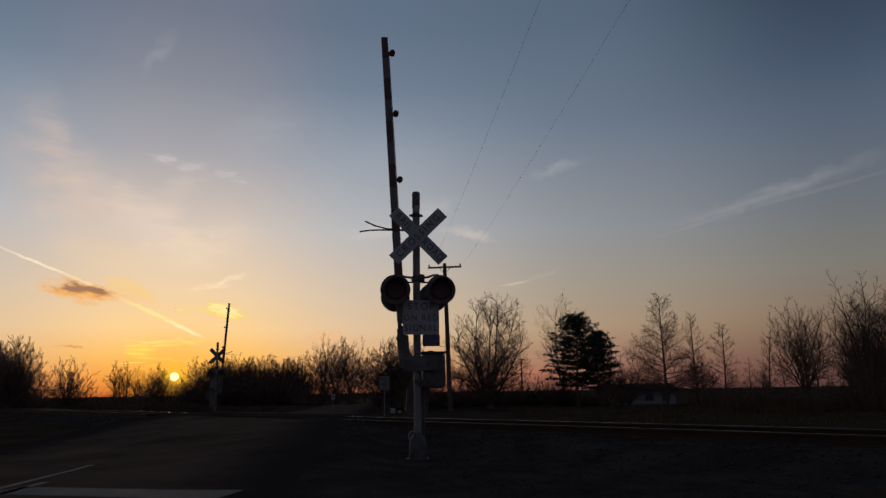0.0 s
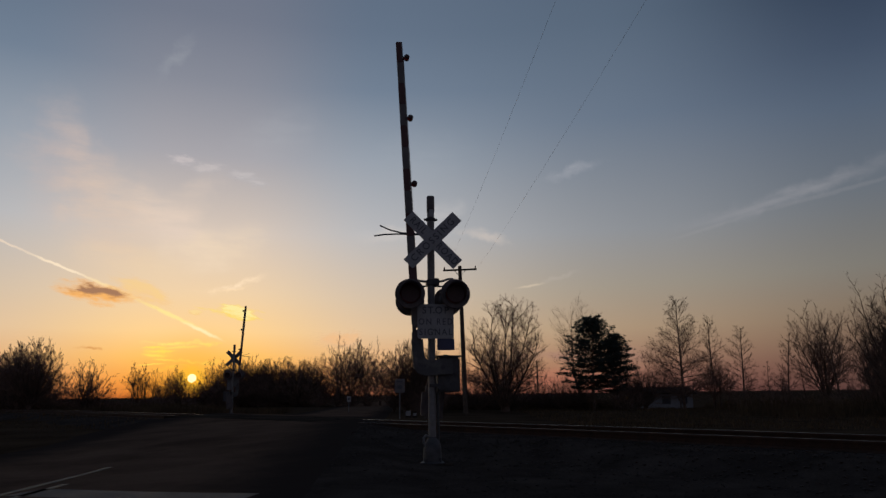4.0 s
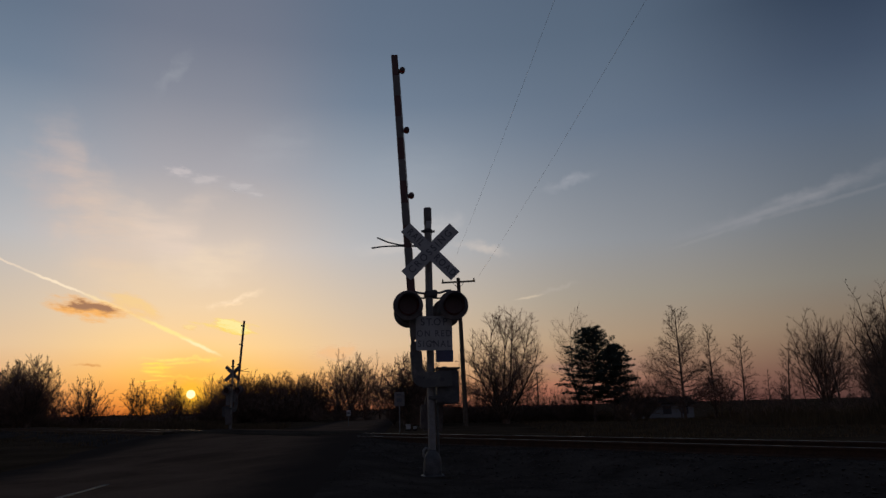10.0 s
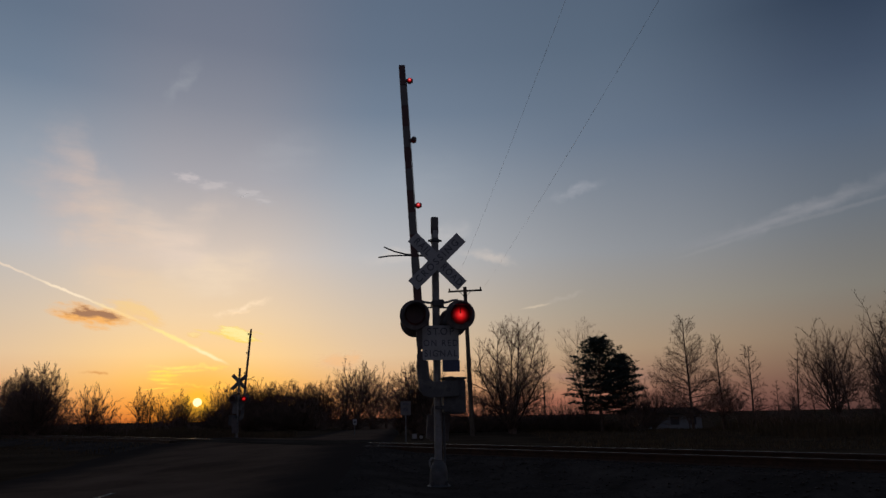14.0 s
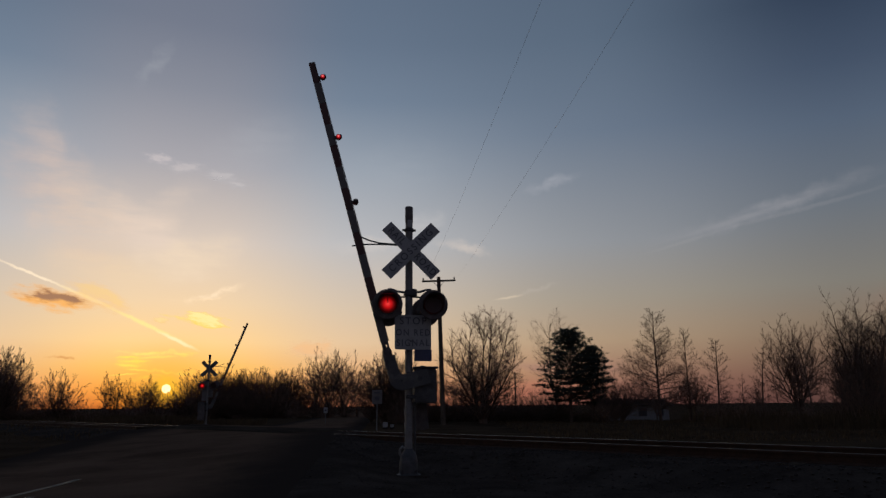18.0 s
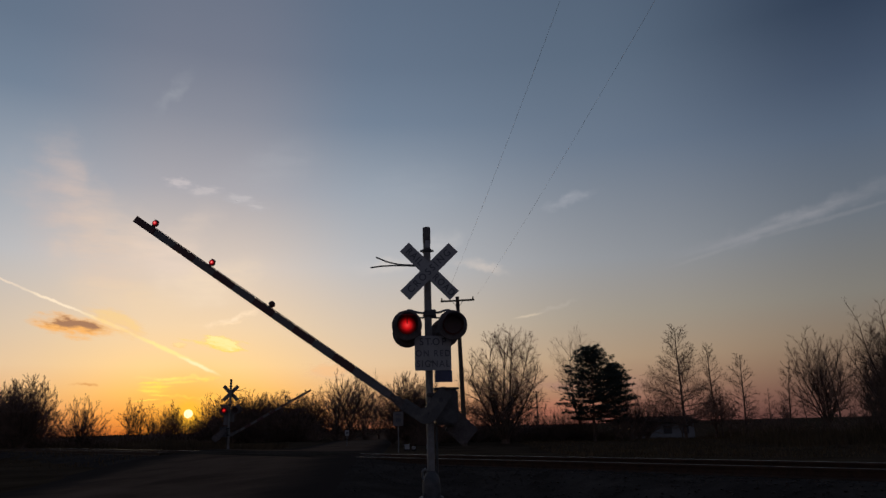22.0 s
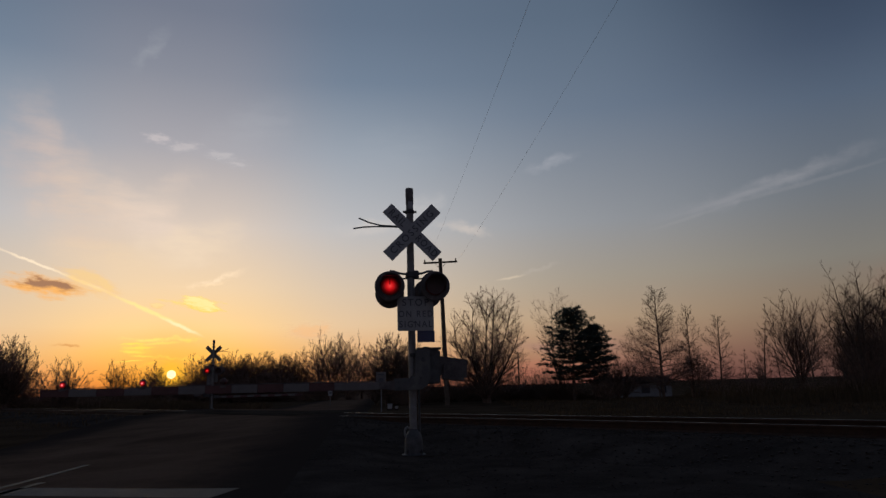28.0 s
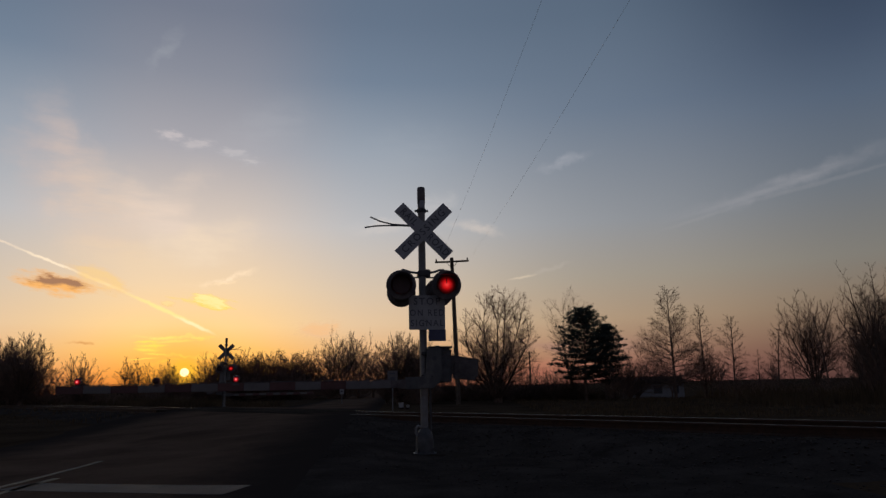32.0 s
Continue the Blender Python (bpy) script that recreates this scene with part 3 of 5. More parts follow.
def build_signal(name, m, label, faces_us):
    """A crossing signal with its gate: mast, crossbuck, two pairs of lamps, signs, mechanism and arm. Own space: x right and -y towards the driver."""
    s = tagged(new(name), label, "railroad crossing signal", "railroad crossing signals")
    s.matrix_world = m
    bm = tube(bmesh.new(), [(0, 0, 0.3), (0, 0, 4.34)], 0.064, 20)
    smooth(part("mast", bm, STEEL, s, "round galvanised steel mast"))
    bm = lathe(bmesh.new(), [(0.066, 4.31), (0.07, 4.33), (0.07, 4.595), (0.062, 4.61), (0.01, 4.613)], 20)
    smooth(part("mast_cap", bm, BLACK, s, "black sleeve capping the mast"))
    bm = plate(bmesh.new(), round_rect(0.005, 4.29, 0.082, 0.125, 0.008), -0.082, -0.078)
    part("reflector_tag", bm, SHEET, s, "small white tag")
    # flared iron base on its plate, with bolts
    bm = lathe(bmesh.new(), [(0.20, 0.0), (0.20, 0.03), (0.155, 0.05), (0.15, 0.24), (0.135, 0.33), (0.088, 0.40), (0.072, 0.42), (0.066, 0.44)], 20)
    base = smooth(part("base_casting", bm, DARKSTEEL, s, "flared cast-iron mast base"))
    for k in range(4):
        bm = tube(bmesh.new(), [(0, 0, 0.0), (0, 0, 0.09)], 0.016, 6)
        shift(part("anchor_bolt", bm, DARKSTEEL, base), pose(0.175 * math.cos(k * math.pi / 2 + 0.78), 0.175 * math.sin(k * math.pi / 2 + 0.78), 0.02))
    bm = boxed(0, 0, -0.04, 0.62, 0.62, 0.12, 0.015)
    part("concrete_footing", bm, GRAVEL, s, "dirty concrete footing")
    bm = tube(bmesh.new(), [(0.10, 0.02, 0.30), (0.105, 0.02, 0.5), (0.105, 0.02, 1.2)], 0.022, 8)
    smooth(part("conduit", bm, DARKSTEEL, s, "dark cable conduit up the mast"))
    bm = tube(bmesh.new(), [(-0.12, -0.05, 0.30), (-0.15, -0.06, 0.36), (-0.15, -0.06, 0.43), (-0.11, -0.05, 0.47), (-0.07, -0.03, 0.45)], 0.02, 8)
    smooth(part("cable_elbow", bm, STEEL, base, "bent pipe entering the mast"))
    # crossbuck
    cz = 3.773
    for i, (turn, texts) in enumerate(((-45, (("RAIL", -0.36), ("ROAD", 0.35))), (45, (("CROSSING", 0.0),)))):
        y = -0.17 - 0.008 * i
        bm = plate(bmesh.new(), round_rect(0, 0, 1.22, 0.228, 0.006), -0.002, 0.0025)
        b = shift(part("crossbuck_blade", bm, SHEET, s, "white reflective crossbuck blade with black capitals"), pose(0.018, y, cz) @ pose(0, 0, 0, 0, -turn, 0))
        bm = plate(bmesh.new(), round_rect(0, 0, 1.218, 0.226, 0.006), 0.0, 0.002)
        shift(part("blade_back", bm, ALU, b), pose(0, 0.003, 0))
        for text, at in texts:
            size = 0.178 if text != "CROSSING" else 0.172
            words("lettering", text, size, b, pose(at, -0.0035, 0, 90, 0, 0), INK, 0.84 if text != "CROSSING" else 0.98, 1.22 if text != "CROSSING" else 1.36)
    for dz in (0.06, -0.06):
        bm = boxed(0, -0.11, cz + dz, 0.05, 0.115, 0.03, 0.004)
        part("crossbuck_clamp", bm, DARKSTEEL, s)
    bm = lathe(bmesh.new(), [(0.066, 4.15), (0.082, 4.155), (0.082, 4.205), (0.066, 4.21)], 20)
    box(bm, 0, -0.09, 4.18, 0.05, 0.05, 0.04)
    box(bm, -0.095, 0, 4.18, 0.05, 0.03, 0.035)
    box(bm, 0.095, 0, 4.18, 0.05, 0.03, 0.035)
    part("mast_band", bm, DARKSTEEL, s, "dark clamp band")
    # the fork that steadies the raised arm
    for pts, yy in ((((-0.05, 3.915), (-0.28, 3.92), (-0.52, 3.935), (-0.72, 3.985), (-0.90, 4.065)), 0.03), (((-0.05, 3.895), (-0.35, 3.90), (-0.62, 3.895), (-0.82, 3.88), (-1.0, 3.848)), -0.09)):
        bm = tube(bmesh.new(), [(x, yy * min(1, -x), z) for x, z in pts], 0.0135, 8)
        smooth(part("arm_guide", bm, DARKSTEEL, s, "bent steel rod guiding the raised arm"))
    # lamps on their pipe arms
    bm = boxed(0.015, 0, 3.045, 0.2, 0.2, 0.10, 0.015)
    box(bm, 0.09, -0.02, 3.045, 0.09, 0.12, 0.14, 0.012)
    part("lamp_bracket", bm, DARKSTEEL, s, "dark junction bracket for the lamp arms")
    for sx in (-1, 1):
        x = 0.385 * sx + 0.015
        bm = tube(bmesh.new(), [(0.06 * sx, 0, 3.06), (0.2 * sx, 0, 3.075), (0.30 * sx, 0, 3.11), (x - 0.02 * sx, 0, 3.115), (x, 0, 3.09), (x, 0, 2.96)], 0.021, 10)
        tube(bm, [(x, 0.06, 2.98), (x, -0.25, 2.98)], 0.02, 10)
        smooth(part("lamp_arm", bm, STEEL, s, "curved pipe carrying a lamp pair"))
        bm = tube(bmesh.new(), [(0.05 * sx, 0.05, 2.99), (0.25 * sx, 0.05, 2.985)], 0.014, 8)
        smooth(part("conduit", bm, DARKSTEEL, s))
    side = {-1: "L", 1: "R"}
    for sx in (-1, 1):
        x = 0.385 * sx + 0.015
        flasher(s, "flashing_light", x - 0.027, -0.345, 2.80, -1, side[sx])
        flasher(s, "flashing_light", x - 0.09 * sx * (1 if sx > 0 else 0.15), 0.17, 2.74, 1, side[sx] if not faces_us else side[-sx])
    # signs
    bm = plate(bmesh.new(), round_rect(0.05, 2.35, 0.62, 0.585, 0.03), -0.2, -0.197)
    b = part("regulatory_sign", bm, SHEET, s, "white sign telling drivers to stop on red signal")
    bm = plate(bmesh.new(), round_rect(0.05, 2.35, 0.618, 0.583, 0.03), -0.1965, -0.194)
    part("sign_back", bm, ALU, b)
    for text, dz, size in (("STOP", 0.185, 0.17), ("ON RED", -0.01, 0.15), ("SIGNAL", -0.185, 0.155)):
        words("lettering", text, size, b, pose(0.05, -0.2015, 2.35 + dz, 90, 0, 0), INK, 0.88 if text != "STOP" else 0.95, 1.3)
    for z in (2.5, 2.2):
        part("sign_clamp", boxed(0.02, -0.13, z, 0.05, 0.14, 0.03, 0.004), DARKSTEEL, s)
    bm = plate(bmesh.new(), round_rect(0.222, 1.962, 0.295, 0.198, 0.015), -0.19, -0.187)
    b = part("notice_sign", bm, BLUE, s, "small blue emergency notice plate")
    part("sign_back", plate(bmesh.new(), round_rect(0.222, 1.962, 0.293, 0.196, 0.015), -0.1865, -0.184), ALU, b)
    for k, (w, dz) in enumerate(((0.2, 0.055), (0.22, 0.015), (0.17, -0.025), (0.21, -0.06))):
        part("text_bar", plate(bmesh.new(), round_rect(0.222, 1.962 + dz, w, 0.013, 0.002), -0.1915, -0.1902), BLUE, b)
    # gate mechanism
    bm = boxed(0.285, 0.13, 1.46, 0.38, 0.42, 0.58, 0.025)
    b = part("gate_mechanism", bm, CASTING, s, "grey iron gate mechanism housing beside the mast")
    bm = boxed(0.285, 0.13, 1.765, 0.42, 0.46, 0.035, 0.01)
    box(bm, 0.25, 0.13, 1.79, 0.09, 0.1, 0.03, 0.008)
    part("housing_lid", bm, DARKSTEEL, b)
    part("housing_door", boxed(0.20, -0.088, 1.38, 0.22, 0.014, 0.34, 0.005), CASTING, b)
    for z in (1.66, 1.28):
        part("mechanism_clamp", boxed(0.05, 0, z, 0.2, 0.2, 0.06, 0.01), DARKSTEEL, s)
    bm = tube(bmesh.new(), [(0.17 + ARM_DX, -0.06, 1.575), (0.17 + ARM_DX, -0.12, 1.575)], 0.05, 16)
    smooth(part("pivot_shaft", bm, DARKSTEEL, s))
    return s


ARM_OFF = -0.415


def build_arm(signal, tip=-5.98):
    """The gate arm, in its own space: the shaft at the origin, the arm along -x, up is z."""
    y = 0.0
    bm = bmesh.new()
    # a white bent support from the shaft to the arm
    outer = [(0.12, 0.17), (0.12, -0.30), (0.07, -0.42), (-0.03, -0.495), (-0.50, -0.505), (-0.50, -0.305), (-0.20, -0.30), (-0.145, -0.25), (-0.13, 0.17)]
    plate(bm, outer, y - 0.035, y + 0.02)
    bmesh.ops.bevel(bm, geom=[e for e in bm.edges], offset=0.008, segments=2, affect="EDGES")
    arm = part("gate_arm", bm, WHITE, signal, "red and white striped gate arm with three red lamps")
    for px, pz in ((-0.42, -0.37), (-0.42, -0.46), (0, 0), (-0.05, -0.3)):
        bm = tube(bmesh.new(), [(px, -0.035, pz), (px, -0.05, pz)], 0.018, 6)
        part("bolt", bm, DARKSTEEL, arm)
    part("arm_clamp", boxed(-0.55, -0.005, ARM_OFF, 0.15, 0.075, 0.15, 0.012), BLACK, arm, "black breakaway clamp")
    # striped sections from the tip back
    x, k = tip, 0
    while x < -0.76:
        end = min(x + 0.409, -0.74)
        if k >= 11:
            end = -0.74
        hh = 0.118 + 0.014 * (x - tip) / 5
        bm = boxed((x + end) / 2, 0, ARM_OFF, end - x - 0.0015, 0.045, hh, 0.006)
        part("stripe", bm, RED if k % 2 == 0 else ARMWHITE, arm, "red reflective section" if k % 2 == 0 else "white reflective section")
        x, k = end, k + 1
    bm = boxed(-0.7185, 0, ARM_OFF, 0.043, 0.04, 0.12, 0.004)
    box(bm, -0.6115, 0, ARM_OFF, 0.103, 0.04, 0.12, 0.004)
    box(bm, -0.68, 0, ARM_OFF + 0.043, 0.034, 0.04, 0.034)
    box(bm, -0.68, 0, ARM_OFF - 0.026, 0.034, 0.04, 0.068)
    part("hinge_plate", bm, BLACK, arm, "dark hinge plate with a bolt hole")
    for i, (at, side) in enumerate(((tip + 0.32, "T"), (tip + 1.5, "L"), (tip + 2.74, "R"))):
        z = ARM_OFF + 0.125
        bm = boxed(0, 0.0, -0.055, 0.05, 0.05, 0.05, 0.006)
        box(bm, -0.01, 0, -0.08, 0.10, 0.056, 0.03, 0.004)
        lathe(bm, [(0.02, -0.035), (0.05, -0.03), (0.053, 0.0), (0.05, 0.028), (0.02, 0.033)], 20, pose(0, 0, 0, 90, 0, 0))
        lamp = shift(part("arm_lamp", bm, BLACK, arm, "small red lamp clamped on the arm"), pose(at, 0, z))
        bm = lathe(bmesh.new(), [(0.002, 0.062), (0.025, 0.058), (0.042, 0.045), (0.048, 0.03), (0.002, 0.03)], 20, pose(0, 0, 0, 90, 0, 0))
        smooth(part("lens", bm, LITSMALL, lamp, "small red lens"))
        # Added cap in the same dark colour, for the small lens when off.
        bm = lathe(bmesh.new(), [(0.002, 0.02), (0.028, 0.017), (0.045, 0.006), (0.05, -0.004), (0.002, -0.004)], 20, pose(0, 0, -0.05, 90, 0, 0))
        lens_cover = part("shutter", bm, COVERDISC, lamp, "dark cap added to hide the small always-lit lens")
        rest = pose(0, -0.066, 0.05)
        lens_cover.matrix_local = rest
        LENS_COVERS.append((lens_cover, side, rest, 0.105))
    bm = tube(bmesh.new(), [(-0.75, 0.03, ARM_OFF + 0.075), (-3.3, 0.03, ARM_OFF + 0.075), (tip + 0.32, 0.03, ARM_OFF + 0.07)], 0.006, 6)
    part("lamp_cable", bm, BLACK, arm)
    # counterweights on the far end
    bm = plate(bmesh.new(), [(-0.05, 0.10), (0.35, 0.08), (0.86, 0.0), (0.83, -0.31), (0.33, -0.26), (-0.05, -0.12)], 0.50, 0.57)
    cw = part("counterweight_arm", bm, BLACK, arm, "dark iron counterweight on the arm's short end")
    part("weight", boxed(0.62, 0.535, -0.15, 0.40, 0.16, 0.26, 0.015, m=Matrix.Rotation(radians(7), 4, "Y")), BLACK, cw)
    smooth(part("shaft", tube(bmesh.new(), [(0, -0.04, 0), (0, 0.58, 0)], 0.04, 14), DARKSTEEL, arm))
    return arm


NEAR = pose(-0.6, 12.0, 0, 0, 0, 9)
FAR_AT = (-14.35, 43.0)
FAR = pose(FAR_AT[0], FAR_AT[1], -0.32, 0, 0, 9 + 180)
near_signal = build_signal("crossing_signal", NEAR, "grey railroad crossing signal with crossbuck, red lamps and gate", False)
near_arm = build_arm(near_signal)
far_signal = build_signal("crossing_signal", FAR, "railroad crossing signal on the far side of the tracks", True)
far_arm = build_arm(far_signal, -5.5)

# ---------------------------------------------------------------- railway
def build_track():
    rows = np.concatenate([np.arange(-172, -40, 6), np.arange(-40, 40, 1.0), np.arange(40, 130, 6)])
    # head and web of each rail; within the road the head lies flush with the panels
    for off in (-GAUGE / 2, GAUGE / 2):
        for a, b in ((-170, -11.6), (-11.6, -1.3), (-1.3, 130)):
            ss = [a] + [float(s) for s in rows if a < s < b] + [b]
            drop = 0.0 if a != -11.6 else 0.006
            rail = None
            for nm, prof, mat in (("rail", ((-0.07, -0.17), (-0.07, -0.155), (-0.012, -0.13), (-0.012, -0.035), (0.012, -0.035), (0.012, -0.13), (0.07, -0.155), (0.07, -0.17)), RUST), ("rail_head", ((-0.036, -0.04), (-0.038, -0.01), (-0.028, 0.0), (0.028, 0.0), (0.038, -0.01), (0.036, -0.04)), (RAILTOP if off > 0 else DULLRAIL) if a != -11.6 else RUST)):
                bm = bmesh.new()
                rings = [[bm.verts.new(track_point(s, off + dx, RAIL_Z - drop + dz)) for dx, dz in prof] for s in ss]
                m = len(prof)
                for p, q in zip(rings, rings[1:]):
                    for k in range(m):
                        bm.faces.new((p[k], p[(k + 1) % m], q[(k + 1) % m], q[k]))
                bm.faces.new(rings[0])
                bm.faces.new(rings[-1][::-1])
                bmesh.ops.recalc_face_normals(bm, faces=bm.faces)
                ob = mesh_object(nm, bm, (RUST, mat) if nm == "rail_head" else mat, rail)
                if nm == "rail_head":                    # only the running surface is bright
                    for f in ob.data.polygons:
                        f.material_index = 1 if f.normal.z > 0.9 else 0
                if rail is None:
                    rail = tagged(ob, "rusty steel rail with a polished running surface", "rail", "rails", "structure")
    me = boxed(0, 0, 0, 0.22, 2.55, 0.17, 0.01)
    tie = tagged(mesh_object("railway_tie", me, TIE), "dark creosoted timber tie half sunk in ballast", "railway tie", "railway ties")
    first = True
    rnd = random.Random(4)
    for s in np.arange(-40, 22, 0.56):
        if -11.8 < s < -1.1:
            continue
        p, ang = track_point(s, 0, RAIL_Z - 0.25 + rnd.uniform(-0.01, 0.01)), TRACK_A + math.atan((bow(s + 0.5) - bow(s - 0.5))) + rnd.uniform(-0.02, 0.02)
        m = Matrix.Translation(p) @ Matrix.Rotation(ang, 4, "Z")
        if first:
            tie.matrix_world, first = m, False
        else:
            copy_thing(tie, m)
    # panels between and beside the rails where the road crosses
    for lo, hi in ((-1.35, -0.83), (-0.67, 0.67), (0.83, 1.35)):
        for k in range(4):
            a, b = -11.6 + k * 2.575, -11.6 + (k + 1) * 2.575 - 0.03
            bm = bmesh.new()
            va = [bm.verts.new(track_point(s, o, RAIL_Z + 0.012)) for s, o in ((a, lo), (b, lo), (b, hi), (a, hi))]
            f = bm.faces.new(va)
            r = bmesh.ops.extrude_face_region(bm, geom=[f])
            bmesh.ops.translate(bm, verts=[v for v in r["geom"] if isinstance(v, bmesh.types.BMVert)], vec=(0, 0, -0.22))
            bmesh.ops.recalc_face_normals(bm, faces=bm.faces)
            tagged(mesh_object("crossing_panel", bm, TIE), "dark timber crossing panel level with the rails", "crossing panel", "crossing panels", "structure")
    # ballast
    rnd = random.Random(9)
    verts, faces = [], []
    ico = [(0, 0, 1), (0.9, 0, 0.1), (0.1, 0.9, 0.15), (-0.85, 0.1, 0.05), (0, -0.9, 0.1), (0, 0, -0.7)]
    tri = [(0, 1, 2), (0, 2, 3), (0, 3, 4), (0, 4, 1), (5, 2, 1), (5, 3, 2), (5, 4, 3), (5, 1, 4)]
    for i in range(9000):
        s = rnd.uniform(-16, 20) if i % 3 else rnd.uniform(-1, 18)
        o = rnd.uniform(-3.6, 2.6) if i % 4 else rnd.uniform(-6.5, -3)
        if -11.8 < s < -1.0 and o > -4:
            continue
        p = track_point(s, o)
        q = (Vector((p.x, p.y)) - ROAD_C).dot(ROAD_R)
        if abs(q) < LANE + 0.4:
            continue
        r = rnd.uniform(0.02, 0.045) * (1 if o > -3.6 else 0.7)
        z = land(p.x, p.y) + r * 0.3
        rot = Euler((rnd.uniform(0, 6), rnd.uniform(0, 6), rnd.uniform(0, 6))).to_matrix()
        b = len(verts)
        verts += [tuple(Vector((1, 1, 0.45)) * (rot @ (Vector(v) * r * rnd.uniform(0.7, 1.2))) + Vector((p.x, p.y, z))) for v in ico]
        faces += [tuple(b + k for k in f) for f in tri]
    me = bpy.data.meshes.new("ballast")
    me.from_pydata(verts, [], faces)
    me.materials.append(STONE)
    tagged(new("ballast", me), "loose grey ballast stones along the track", "ballast", kind="stuff")


build_track()
# painted lines
LINE_R = Vector((math.cos(radians(-12.9)), math.sin(radians(-12.9))))
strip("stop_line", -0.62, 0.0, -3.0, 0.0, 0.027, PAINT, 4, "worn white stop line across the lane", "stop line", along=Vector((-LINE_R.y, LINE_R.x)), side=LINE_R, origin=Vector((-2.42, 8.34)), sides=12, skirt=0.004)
for off, near_end in ((-0.06, 2.6), (0.24, 0.45)):
    strip("centre_line", -25, near_end, off, off + 0.1, 0.027, YELLOW, 60, "worn yellow centre line", "road marking", sides=1, skirt=0.004)

# ---------------------------------------------------------------- bare trees


class Twigs:
    """Collects tapered branches as plain vertex and face lists."""

    def __init__(self):
        self.v, self.f = [], []

    def branch(self, pts, r0, r1, sides):
        v, f = self.v, self.f
        n = len(pts)
        base = len(v)
        up = (pts[1] - pts[0]).orthogonal().normalized()
        for i, p in enumerate(pts):
            d = (pts[min(i + 1, n - 1)] - pts[max(i - 1, 0)]).normalized()
            up = (up - d * up.dot(d)).normalized()
            sd = d.cross(up)
            r = r0 + (r1 - r0) * i / (n - 1)
            for k in range(sides):
                a = 6.28318 * k / sides
                v.append(p + up * (math.cos(a) * r) + sd * (math.sin(a) * r))
        for i in range(n - 1):
            for k in range(sides):
                a, b = base + i * sides + k, base + i * sides + (k + 1) % sides
                f.append((a, b, b + sides, a + sides))

    def spike(self, p, q, r):
        """A last twig, running out to a point."""
        d = (q - p).normalized()
        up = d.orthogonal().normalized() * r
        sd = d.cross(up)
        b = len(self.v)
        self.v += [p + up, p - up * 0.5 + sd * 0.87, p - up * 0.5 - sd * 0.87, q]
        self.f += [(b, b + 1, b + 3), (b + 1, b + 2, b + 3), (b + 2, b, b + 3)]

    def object(self, name, mat, parent, label=""):
        me = bpy.data.meshes.new(name)
        me.from_pydata([tuple(p) for p in self.v], [], self.f)
        me.materials.append(mat)
        for p in me.polygons:
            p.use_smooth = True
        ob = new(name, me)
        ob.parent = parent
        if label:
            tagged(ob, label)
        return ob


def grow(rnd, p, d, length, wiggle, lift, segs):
    """Points of a branch that bends at random and by lift (up or down)."""
    pts = [p.copy()]
    d = d.normalized()
    for _ in range(segs):
        d = (d + Vector((rnd.gauss(0, wiggle), rnd.gauss(0, wiggle), rnd.gauss(0, wiggle) + lift))).normalized()
        p = p + d * (length / segs)
        pts.append(p)
    return pts


def along(pts, k):
    k = min(max(k, 0), 0.9999) * (len(pts) - 1)
    i = int(k)
    return pts[i].lerp(pts[i + 1], k - i), (pts[i + 1] - pts[i]).normalized()


# half-width of the crown by height, from ground to top
PROFILES = {
    "egg": (0.30, 0.58, 0.84, 0.98, 1.0, 1.0, 0.95, 0.85, 0.66, 0.36),
    "cone": (0.40, 1.05, 1.05, 0.97, 0.86, 0.72, 0.58, 0.43, 0.28, 0.12),
    "slim": (0.30, 1.0, 0.95, 0.72, 0.62, 0.60, 0.55, 0.45, 0.32, 0.16),
    "vase": (0.12, 0.25, 0.45, 0.68, 0.85, 0.97, 1.0, 0.95, 0.80, 0.50),
    "round": (0.35, 0.70, 0.90, 1.0, 1.0, 0.98, 0.92, 0.82, 0.66, 0.38),
    "dome": (1.0, 1.0, 0.98, 0.95, 0.90, 0.84, 0.76, 0.64, 0.48, 0.26),
}


